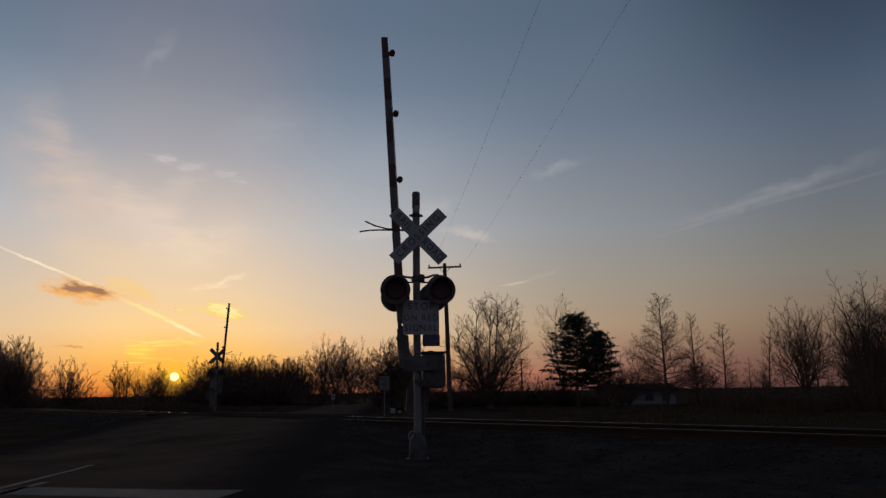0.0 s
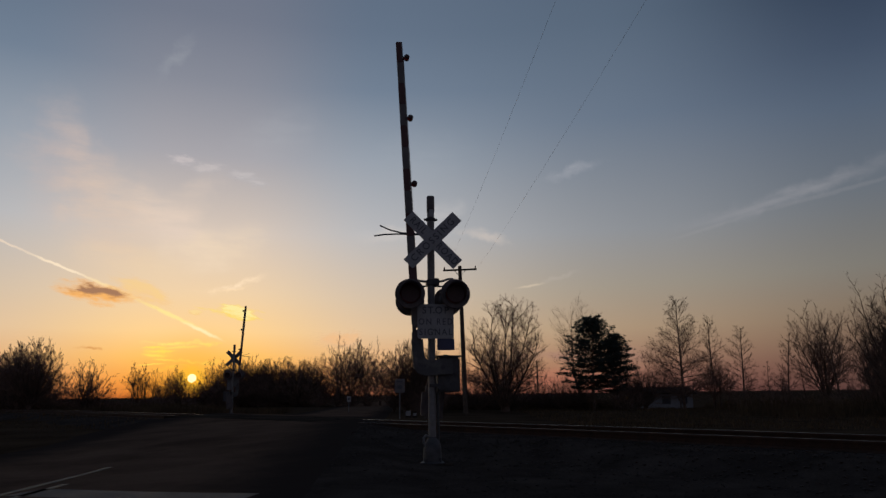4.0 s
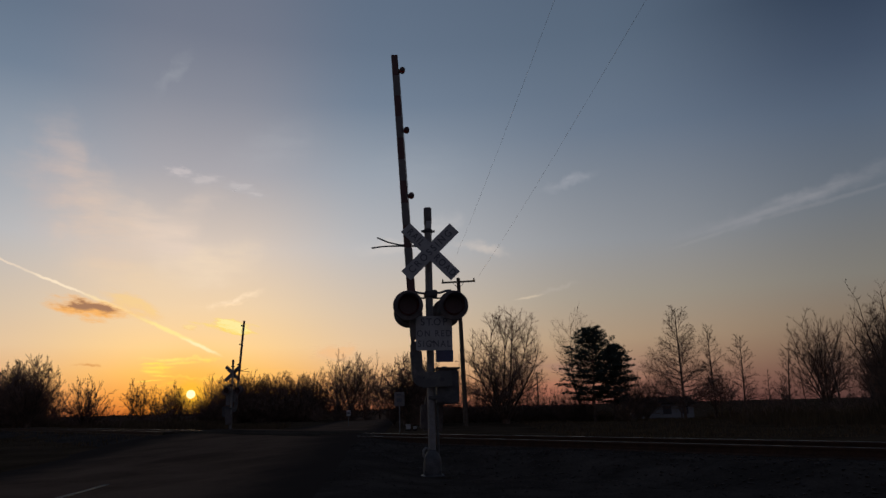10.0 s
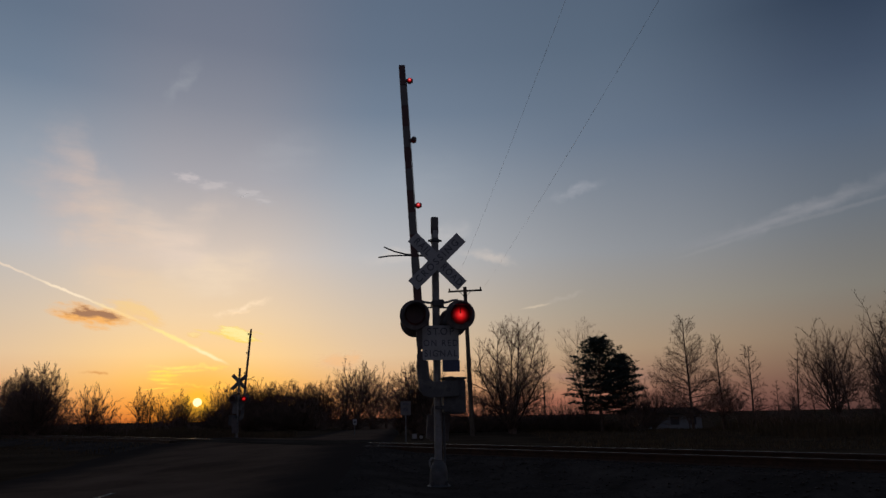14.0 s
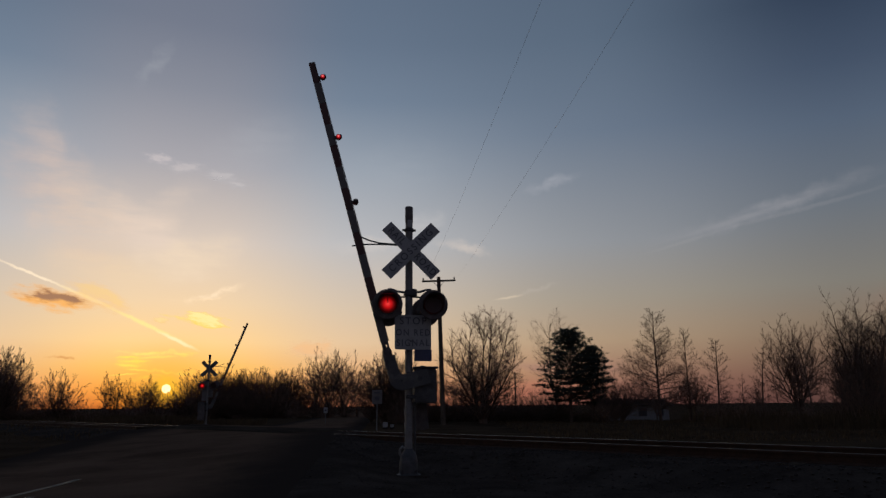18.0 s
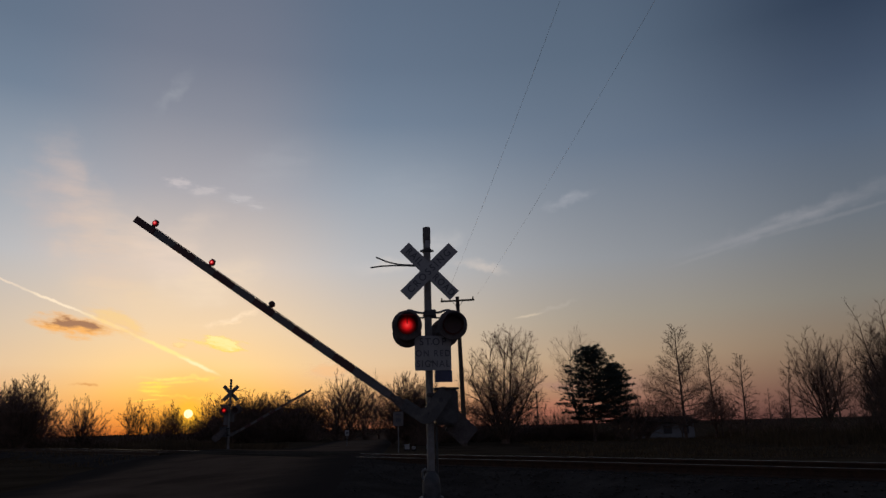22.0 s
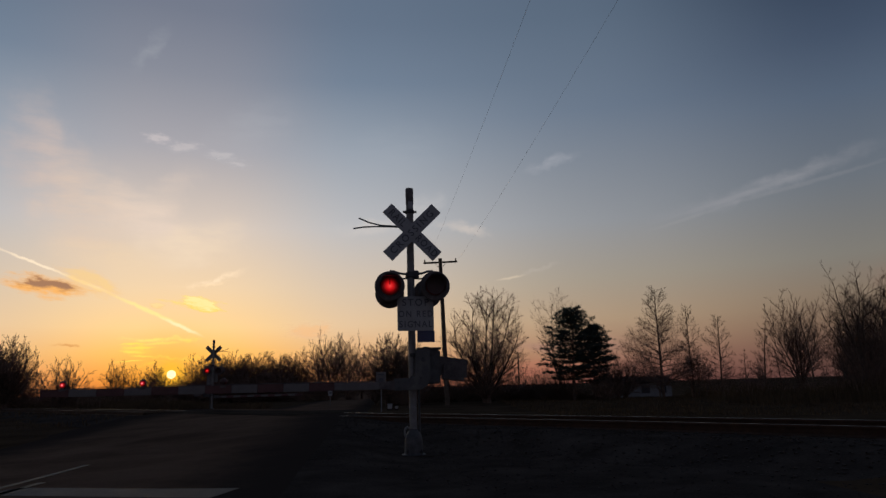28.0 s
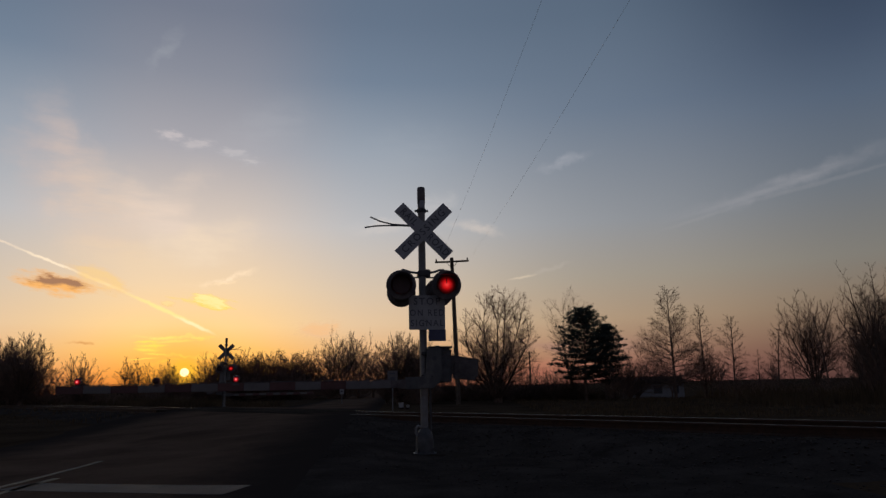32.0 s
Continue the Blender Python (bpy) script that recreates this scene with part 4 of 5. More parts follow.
def bare_tree(name, label, shape, height, width, seed, stems, lean, branches, subs, twigs, thin=0.006, foot=0.13, fork=0.5, wiggle=0.05, angle=38, low=0.12, segs=2, slip=0.3):
    """A leafless tree at the origin, grown limb by limb inside its crown's outline.
    stems: main stems from a fork (1: one straight leader with limbs along it). branches, subs, twigs: how many leave each limb, branch and shoot."""
    rnd = random.Random(seed)
    prof = PROFILES[shape]

    def inside(p, slack=1.0):
        h = p.z / (height * (1 + 0.3 * (slack - 1)))
        if not 0.01 < h < 1:
            return False
        k = h * (len(prof) - 1)
        i = int(k)
        w = prof[i] + (prof[min(i + 1, len(prof) - 1)] - prof[i]) * (k - i)
        a = math.atan2(p.y, p.x)
        w *= 1 + 0.22 * noise.noise(Vector((math.cos(a) * 1.3, math.sin(a) * 1.3, h * 4 + seed)))
        return math.hypot(p.x, p.y) < w * width * slack

    def room(p, d, most, slack=1.0):
        far = 0.15
        while far < most and inside(p + d * far, slack):
            far += 0.15
        return far

    wood, tw = Twigs(), Twigs()

    def shoots(pts, count, length, level, r):
        """Side growth along a limb: level 1 branches, level 2 shoots, level 3 the last twigs."""
        turn = rnd.uniform(0, 6.28)
        for i in range(count):
            k = 0.12 + 0.88 * (i + rnd.random()) / count
            p, d = along(pts, k)
            side = d.orthogonal().normalized()
            turn += 2.4 + rnd.uniform(-0.5, 0.5)
            side.rotate(Matrix.Rotation(turn, 3, d))
            a = radians(angle + rnd.gauss(0, 9) + (8 if level == 3 else 14 * (1 - k) if level == 1 else 0))
            w = (d * math.cos(a) + side * math.sin(a) + Vector((0, 0, 0.10))).normalized()
            ln = length * (1 - 0.45 * k) * rnd.uniform(0.65, 1.2)
            if level < 3 or k < 0.5:
                ln = min(ln, max(slip, room(p, w, ln, 1.12)))
            if level == 3:
                tw.spike(p, p + w * ln, thin)
                continue
            rr = max(thin, min(r * (1 - 0.6 * k) * 0.6, 0.0135 * ln + 0.005))
            q = grow(rnd, p, w, ln, wiggle * 1.4, 0.03, 4 if level == 1 else segs)
            (wood if rr > 0.02 else tw).branch(q, rr, thin * 0.7, 5 if rr > 0.02 else 3)
            if level == 1:
                shoots(q, max(2, round(subs * min(1.3, ln / length))), ln * 0.5, 2, rr)
            else:
                shoots(q, twigs, ln * 0.62, 3, rr)
        if level > 1:
            p, d = along(pts, 1.0)
            tw.spike(p, p + d * length * 0.5, thin)

    if stems == 1:
        trunk = grow(rnd, Vector((0, 0, -0.3)), Vector((0, 0, 1)), height * 0.97 + 0.3, 0.018, 0.05, 14)
        wood.branch(trunk, foot, 0.012, 8)
        n = branches
        turn = rnd.uniform(0, 6)
        for i in range(n):
            k = low + (0.97 - low) * ((i + rnd.random()) / n) ** 1.2
            p, d = along(trunk, k)
            turn += 2.4 + rnd.uniform(-0.4, 0.4)
            el = radians(lean * (1 - k) + 58 * k * k + rnd.uniform(-9, 9))
            w = Vector((math.cos(turn) * math.cos(el), math.sin(turn) * math.cos(el), math.sin(el)))
            ln = room(p, w, 9) * rnd.uniform(0.72, 1.0)
            rr = max(0.012, min(foot * (1 - k) * 0.5, 0.006 + 0.011 * ln))
            q = grow(rnd, p, w, ln, wiggle, 0.02, max(3, int(ln / 0.4)))
            (wood if rr > 0.02 else tw).branch(q, rr, thin, 5)
            shoots(q, max(3, round(subs * ln / width)), ln * 0.42 + 0.12, 2, rr)
    else:
        top = fork
        if fork > 0.1:
            wood.branch(grow(rnd, Vector((0, 0, -0.3)), Vector((0, 0, 1)), fork + 0.3, 0.01, 0.02, 3), foot, foot * 0.85, 9)
        for i in range(stems):
            a = i * 2.4 + rnd.uniform(-0.35, 0.35)
            tilt = radians(lean) * ((i + 0.5) / stems) ** 0.65 * rnd.uniform(0.85, 1.1)
            w = Vector((math.cos(a) * math.sin(tilt), math.sin(a) * math.sin(tilt), math.cos(tilt)))
            p = Vector((math.cos(a) * foot * 0.5, math.sin(a) * foot * 0.5, top * rnd.uniform(0.6, 1.0) - 0.02))
            ln = room(p + Vector((0, 0, 0.2)), w, height * 1.1) * rnd.uniform(0.86, 0.97)
            rr = max(thin * 1.5, foot * (1.1 / math.sqrt(stems)) * rnd.uniform(0.8, 1.15))
            q = grow(rnd, p, w, ln, wiggle, 0.012, max(4, int(ln / 0.6)))
            (wood if rr > 0.02 else tw).branch(q, rr, thin, 6 if rr > 0.02 else 4)
            shoots(q, max(3, round(branches * ln / height)), height * 0.34, 1, rr)
    root = tagged(new(name), label, "tree", "bare trees")
    if wood.v:
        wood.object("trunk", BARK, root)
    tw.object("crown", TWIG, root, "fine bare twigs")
    return root


def pine(name, label, height, width, seed, first=0.16, lean=0.0, full=1.0):
    """A pine: straight trunk, flat spreading branches in whorls with gaps between, needle tufts along their upper side."""
    rnd = random.Random(seed)
    root = tagged(new(name), label, "tree", "pine trees")
    wood, leaf = Twigs(), Twigs()
    trunk = grow(rnd, Vector((0, 0, -0.3)), Vector((lean, 0, 1)), height, 0.012, 0.02, 10)
    wood.branch(trunk, height * 0.018, 0.02, 7)
    v, f = leaf.v, leaf.f
    levels = 13
    for i in range(levels):
        k = first + (0.985 - first) * i / (levels - 1)
        h = (k - first) / (1 - first)
        prof = (0.75 + 0.25 * min(1, h / 0.22)) if h < 0.22 else max(0.3, (1 - ((h - 0.22) / 0.88) ** 2.3))
        for j in range(8):
            a = 6.283 * (j + rnd.uniform(0, 0.9)) / 8 + i
            el = radians(-4 + 50 * h * h + rnd.uniform(-6, 6))
            ln = width * prof * rnd.uniform(0.72, 1.1)
            p, _ = along(trunk, k + rnd.uniform(-0.008, 0.008))
            q = grow(rnd, p, Vector((math.cos(a) * math.cos(el), math.sin(a) * math.cos(el), math.sin(el))), ln, 0.04, 0.045, 5)
            wood.branch(q, 0.028, 0.008, 4)
            for _ in range(max(9, int((44 + 26 * h) * full * ln / width))):
                kk = 1 - 0.78 * rnd.random() ** 1.25
                c, d = along(q, kk)
                spread = 0.10 + 0.22 * (1 - abs(kk - 0.65)) * ln / width
                c = c + Vector((rnd.gauss(0, spread), rnd.gauss(0, spread), rnd.gauss(0.05, 0.045)))
                for _ in range(9):
                    w = (Vector((rnd.gauss(0, 1), rnd.gauss(0, 1), rnd.gauss(0.45, 0.3))) + d * 0.8).normalized() * rnd.uniform(0.13, 0.27)
                    o = w.orthogonal().normalized() * 0.022
                    b = len(v)
                    v += [c - o, c + o, c + w + o * 0.4, c + w - o * 0.4]
                    f.append((b, b + 1, b + 2, b + 3))
    wood.object("trunk", BARK, root)
    leaf.object("crown", NEEDLE, root, "dark green needle tufts")
    return root


def plant(root, x, y, turn=0.0, size=1.0):
    root.matrix_world = Matrix.Translation((x, y, land(x, y) - 0.05)) @ Matrix.Rotation(radians(turn), 4, "Z")
    root.scale = (size, size, size)
    return root


def again(root, x, y, turn=0.0, size=1.0, label="", tall=1.0):
    ob = copy_thing(root, Matrix.Translation((x, y, land(x, y) - 0.05)) @ Matrix.Rotation(radians(turn), 4, "Z"))
    ob.scale = (size, size, size * tall)
    if label:
        tagged(ob, label)
    return ob


# the row across the field
plant(bare_tree("bare_tree", "large bare tree with several steep stems from one base", "egg", 9.15, 3.4, 11, 13, 52, 22, 13, 10, 0.0078, 0.38, 0.5, 0.04, 42), 2.95, 55)
plant(bare_tree("bare_tree", "tall thin bare tree rising behind the pine", "vase", 9.7, 2.3, 14, 9, 30, 13, 8, 7, 0.0068, 0.13, 2.2, 0.05), 10.0, 63.5)
plant(pine("pine_tree", "dark pine with flat spreading branches among bare trees", 7.5, 2.75, 3, 0.28, 0.0, 0.8), 10.45, 59)
plant(pine("pine_tree", "smaller dark pine beside the taller one", 6.3, 1.75, 4, 0.3, 0.02, 0.55), 12.3, 60)
oak = plant(bare_tree("bare_tree", "bare tree with a straight trunk and level branches", "cone", 9.3, 3.7, 21, 1, 16, 56, 22, 9, 0.0082, 0.14, low=0.13, angle=44), 17.35, 57.5)
slim = plant(bare_tree("bare_tree", "slim bare tree with a straight trunk", "slim", 7.9, 1.8, 22, 1, 26, 46, 13, 8, 0.0076, 0.10, low=0.16, angle=40), 20.2, 58.6)
plant(bare_tree("bare_tree", "slim bare tree with long low branches", "slim", 6.6, 1.95, 23, 1, 20, 44, 14, 8, 0.0076, 0.10, low=0.12, angle=40), 21.5, 56)
small = plant(bare_tree("bare_tree", "small bare tree with short upswept branches", "slim", 5.9, 1.2, 24, 1, 24, 32, 11, 7, 0.0076, 0.08, low=0.1, angle=40), 23.6, 53)
fan = plant(bare_tree("bare_tree", "bare tree fanning out from a low fork", "egg", 7.9, 2.25, 31, 12, 36, 17, 11, 9, 0.0072, 0.20, 1.1, 0.035, 36), 25.4, 51)
wild = plant(bare_tree("bare_tree", "tall ragged bare tree at the thicket's edge", "vase", 7.8, 1.7, 41, 5, 22, 14, 9, 7, 0.0066, 0.16, 1.8, 0.09, 44), 23.8, 40.5)
wild2 = plant(bare_tree("bare_tree", "ragged bare tree in the thicket", "vase", 7.2, 1.6, 47, 4, 20, 15, 9, 7, 0.0066, 0.12, 2.2, 0.09, 46), 25.0, 40.6)
bush = plant(bare_tree("bare_bush", "dense bare shrub thicket", "dome", 4.8, 2.6, 51, 24, 72, 7, 4, 5, 0.0135, 0.10, 0.0, 0.02, 32, segs=2, slip=0.1), -44.0, 66)
thorn = plant(bare_tree("bare_bush", "rounded bare shrub with fine radiating stems", "round", 4.2, 2.0, 52, 22, 62, 10, 6, 6, 0.009, 0.20, 0.5, 0.02, 28, slip=0.15), -29.6, 54.5)
dense_tree = plant(bare_tree("bare_tree", "dense round bare tree with close fine twigs", "round", 5.1, 2.2, 63, 26, 50, 15, 9, 8, 0.0095, 0.22, 0.5, 0.02, 28, slip=0.15), -31.9, 50.9)
grove = plant(bare_tree("bare_tree", "slender bare tree at the edge of the far woods", "egg", 5.0, 1.3, 66, 4, 24, 13, 7, 6, 0.011, 0.10, 1.4, 0.05, 40, segs=2), -34.6, 72.4)
far_tree = plant(bare_tree("bare_tree", "bare round-crowned tree in the far woods", "egg", 7.3, 3.0, 62, 11, 46, 13, 7, 6, 0.0115, 0.22, 1.4, 0.04, 38, segs=2, slip=0.15), -14.9, 90.8, 70, 1.2)
for ob in (bush, thorn):
    tagged(ob, "", "shrub", "bare shrubs")
for root, x, y, turn, size in (
        # beside and behind the pines
        (slim, 14.0, 64.5, 30, 0.86), (thorn, 15.4, 62, 40, 1.05), (thorn, 14.4, 60.5, 120, 0.75), (bush, 12.7, 57.6, 60, 0.68), (bush, 13.4, 58.4, 160, 0.56), (thorn, 8.2, 62, 10, 0.5), (thorn, 6.6, 63, 70, 0.42),
        # between the slim trees
        (grove, 22.5, 64, 0, 0.96), (grove, 21.6, 63.0, 120, 0.86), (grove, 23.6, 65, 220, 0.8), (small, 23.2, 55.3, 80, 0.66), (small, 25.2, 57, 140, 0.5), (grove, 25.6, 58, 50, 0.7), (grove, 19.0, 64, 70, 0.66), (small, 24.6, 52.4, 210, 0.62),
        # the thicket
        (small, 22.0, 42.6, 200, 0.9), (wild, 25.6, 43, 140, 0.95), (wild2, 27.0, 42, 60, 0.98), (wild, 28.4, 44, 250, 1.0), (wild2, 30.0, 43, 300, 1.05), (wild, 25.8, 45, 20, 0.85), (fan, 27.5, 47, 80, 0.76), (fan, 28.5, 48, 190, 0.8), (wild2, 23.3, 41.6, 30, 0.66),
        # beside the road
        (dense_tree, -4.9, 57, 15, 1.08), (dense_tree, -3.3, 60, 115, 0.92), (far_tree, -4.0, 66, 215, 0.86), (thorn, -6.0, 58.5, 20, 0.6),
        # by the sun and left of it
        (dense_tree, -33.8, 52.5, 200, 0.95), (dense_tree, -38.5, 58, 80, 0.9), (thorn, -32.8, 55.0, 100, 0.55), (grove, -33.9, 73.5, 40, 0.98), (grove, -33.2, 74.7, 100, 0.9), (grove, -35.2, 75, 160, 0.85), (grove, -32.4, 76, 250, 0.85), (grove, -31.4, 77, 20, 0.8),
        (bush, -35.0, 90.5, 20, 0.72), (bush, -36.1, 91, 140, 0.70), (bush, -37.2, 90, 260, 0.74), (bush, -34.4, 92, 80, 0.86), (far_tree, -38.1, 91, 40, 0.66), (grove, -37.4, 90, 10, 1.1), (far_tree, -27.4, 92, 20, 0.80), (grove, -28.4, 91, 80, 1.25), (grove, -30.2, 91, 180, 1.2), (grove, -26.4, 92, 0, 1.22), (far_tree, -20.6, 93, 90, 0.82), (grove, -21.6, 92.5, 200, 1.2),
        # the clump at the end of the woods
        (far_tree, -16.6, 92.5, 160, 1.12), (far_tree, -13.2, 92.5, 250, 1.16), (far_tree, -11.6, 95, 10, 0.95), (bush, -14.4, 89, 30, 1.25), (bush, -16.4, 89.5, 130, 1.12), (bush, -12.6, 89.5, 210, 1.12)):
    again(root, x, y, turn, size)


def build_woods():
    """The far woods and hedges: copies of the shrub set close, so that their crowns run together."""
    rnd = random.Random(77)
    for x0, x1, y0, y1, count, lo, hi in (
            (-39.4, -37.4, 87, 92, 5, 0.66, 0.8), (-34.4, -19.6, 90, 97, 48, 1.2, 1.36), (-18.4, -10.4, 87.5, 91, 20, 1.05, 1.28), (-12, -7.5, 86, 96, 6, 0.6, 0.85), (-18.6, -10.4, 86, 87, 9, 0.5, 0.62), (-6.6, -2.6, 53.5, 54.5, 7, 0.34, 0.44),
            (-6.4, -2.8, 55, 59, 13, 0.66, 0.84), (-40, -31, 51, 56, 9, 0.5, 0.7), (-31, -27.5, 54, 58, 5, 0.36, 0.5), (-52, -38, 58, 70, 8, 0.9, 1.2),
            (23.3, 33, 39.5, 45, 18, 0.6, 0.85), (-36.6, -31, 72, 80, 9, 0.40, 0.52), (22, 34, 58, 66, 7, 0.36, 0.5), (-2.0, 11, 62, 65, 17, 0.66, 0.73)):
        for i in range(count):
            x, y = x0 + (x1 - x0) * (i + rnd.random()) / count, rnd.uniform(y0, y1)
            q = (Vector((x, y)) - ROAD_C).dot(ROAD_R)
            size, turn = rnd.uniform(lo, hi), rnd.uniform(0, 360)
            if abs(q) < LANE + 2.5:
                continue
            if abs(math.degrees(math.atan2(x, y)) - SUN_AZ) < 1.4:
                size = min(size, 0.7)           # low growth where the sun stands
            again(bush, x, y, turn, size, tall=rnd.uniform(0.9, 1.05))


build_woods()

# ---------------------------------------------------------------- pole and wires
def build_pole(x, y, top, label, lean, arm=2.36):
    s = tagged(new("utility_pole"), label, "utility pole", "utility poles")
    z = land(x, y)
    s.matrix_world = pose(x, y, z, 0, lean, 0)
    h = top - z
    smooth(part("pole", tube(bmesh.new(), [(0, 0, -0.5), (0, 0, h * 0.5), (0, 0, h)], [0.19, 0.165, 0.14], 12), POLEWOOD, s))
    part("crossarm", boxed(0, -0.14, h - 0.32, arm, 0.1, 0.13, 0.01), POLEWOOD, s)
    for sx in (-1, 1):
        part("brace", tube(bmesh.new(), [(sx * 0.42, -0.15, h - 0.36), (0, -0.13, h - 0.85)], 0.02, 6), DARKSTEEL, s)
        bm = lathe(bmesh.new(), [(0.02, 0), (0.05, 0.02), (0.06, 0.07), (0.045, 0.12), (0.055, 0.15), (0.02, 0.2)], 12)
        shift(smooth(part("insulator", bm, PORCELAIN, s)), pose(sx * (arm / 2 - 0.1), -0.14, h - 0.255))
    return Vector((x, y, z + h))


def build_wires(top):
    for sx in (-1.17, 1.17):
        a, b = Vector((top.x + sx, top.y - 0.14, top.z - 0.05)), Vector((top.x + sx + 6.7, -12, 12.6))
        pts = []
        for i in range(41):
            k = i / 40
            p = a.lerp(b, k)
            p.z -= 4 * 0.7 * k * (1 - k)
            pts.append(p)
        tagged(mesh_object("power_line", tube(bmesh.new(), pts, 0.0034, 6), WIRE), "thin sagging overhead power line", "power line", "power lines")


build_wires(build_pole(-0.1, 52.0, 10.65, "weathered timber utility pole with one crossarm", -1.4, 2.55))
build_pole(15.0, 150.0, 7.9, "distant slim utility pole beyond the field", 0.0, 1.1)

# ---------------------------------------------------------------- houses and roadside things
def house(name, label, x, y, turn, length, depth, wall_h, roof_h, windows):
    s = tagged(new(name), label, "house", "houses")
    s.matrix_world = pose(x, y, land(x, y), 0, 0, turn)
    w = part("wall", boxed(0, 0, wall_h / 2, length, depth, wall_h), SIDING, s, "pale siding walls")
    bm = bmesh.new()
    e = 0.4
    prof = [(-depth / 2 - e, wall_h - 0.08), (0, wall_h + roof_h), (depth / 2 + e, wall_h - 0.08), (depth / 2 + e, wall_h + 0.06), (0, wall_h + roof_h + 0.15), (-depth / 2 - e, wall_h + 0.06)]
    a = [bm.verts.new((-length / 2 - e, yy, zz)) for yy, zz in prof]
    b = [bm.verts.new((length / 2 + e, yy, zz)) for yy, zz in prof]
    bm.faces.new(a)
    bm.faces.new(b[::-1])
    for i in range(6):
        bm.faces.new((a[i], a[(i + 1) % 6], b[(i + 1) % 6], b[i]))
    bmesh.ops.recalc_face_normals(bm, faces=bm.faces)
    part("roof", bm, ROOF, s, "low dark shingle roof")
    for wx, ww, wh, wz in windows:
        fr = part("window", boxed(wx, -depth / 2 - 0.02, wz, ww + 0.12, 0.06, wh + 0.12, 0.008), WHITE, s)
        part("pane", boxed(wx, -depth / 2 - 0.055, wz, ww, 0.02, wh), PANE, fr)
    return s


house("house", "low pale single-storey house with a dark roof", 22.2, 85, 4, 7.2, 5.0, 1.95, 0.65, ((-2.3, 0.7, 0.8, 1.2), (0.5, 0.9, 0.8, 1.2), (2.6, 0.6, 0.8, 1.2)))


def post_sign(name, label, x, y, w, h, z, mat, bars, turn=7):
    s = tagged(new(name), label, "road sign", "road signs")
    g = land(x, y)
    s.matrix_world = pose(x, y, g, 0, 0, turn)
    part("post", boxed(0, 0.03, (z - g + h / 2) / 2 - 0.1, 0.06, 0.04, z - g + h / 2 + 0.2, 0.006), STEEL, s)
    b = part("panel", plate(bmesh.new(), round_rect(0, z - g, w, h, 0.03), -0.006, 0.0), mat, s)
    for bw, bh, dz in bars:
        part("text_bar", plate(bmesh.new(), round_rect(0, z - g + dz, bw, bh, 0.005), -0.009, -0.007), INK, b)


post_sign("road_sign", "small white rectangular road sign on a steel post", -3.6, 38, 0.54, 0.74, 1.60, ARMWHITE, ((0.3, 0.07, 0.22), (0.26, 0.2, -0.06)))
post_sign("road_sign", "tiny pale marker sign by the far verge", -10.0, 60, 0.34, 0.46, 0.82, SHEET, ((0.2, 0.12, 0.0),))


def build_cabinet():
    s = tagged(new("signal_cabinet"), "dark metal railway equipment cabinet with a pale overhanging lid", "equipment cabinet")
    x, y = -25.52, 36.0
    s.matrix_world = pose(x, y, land(x, y), 0, 0, 20)
    b = part("body", boxed(0, 0, 1.0, 1.5, 1.2, 2.0, 0.02), BLACK, s)
    part("lid", boxed(0, 0, 2.03, 1.64, 1.34, 0.06, 0.015), WHITE, s, "white overhanging lid")
    part("door", boxed(0.0, -0.61, 1.0, 1.2, 0.03, 1.75, 0.01), BLACK, b)
    part("handle", boxed(0.45, -0.64, 1.0, 0.03, 0.04, 0.16, 0.005), DARKSTEEL, b)


build_cabinet()


def utility_box(x, y, w, h, turn):
    """A small pale box on a low plinth, added for a pale spot of unknown kind."""
    s = tagged(new("utility_box"), "small pale box standing low on the far verge", "utility box", "utility boxes")
    s.matrix_world = pose(x, y, land(x, y), 0, 0, turn)
    part("plinth", boxed(0, 0, 0.02, w + 0.08, w + 0.08, 0.16, 0.01), GRAVEL, s)
    part("cover", boxed(0, 0, 0.1 + h / 2, w, w, h, 0.025), SHEET, s)
    part("lid", boxed(0, 0, 0.1 + h, w + 0.03, w + 0.03, 0.03, 0.008), SHEET, s)


utility_box(-3.47, 41.9, 0.26, 0.26, 10)
utility_box(-3.08, 41.9, 0.17, 0.14, -6)
utility_box(-2.20, 42.0, 0.30, 0.24, 4)


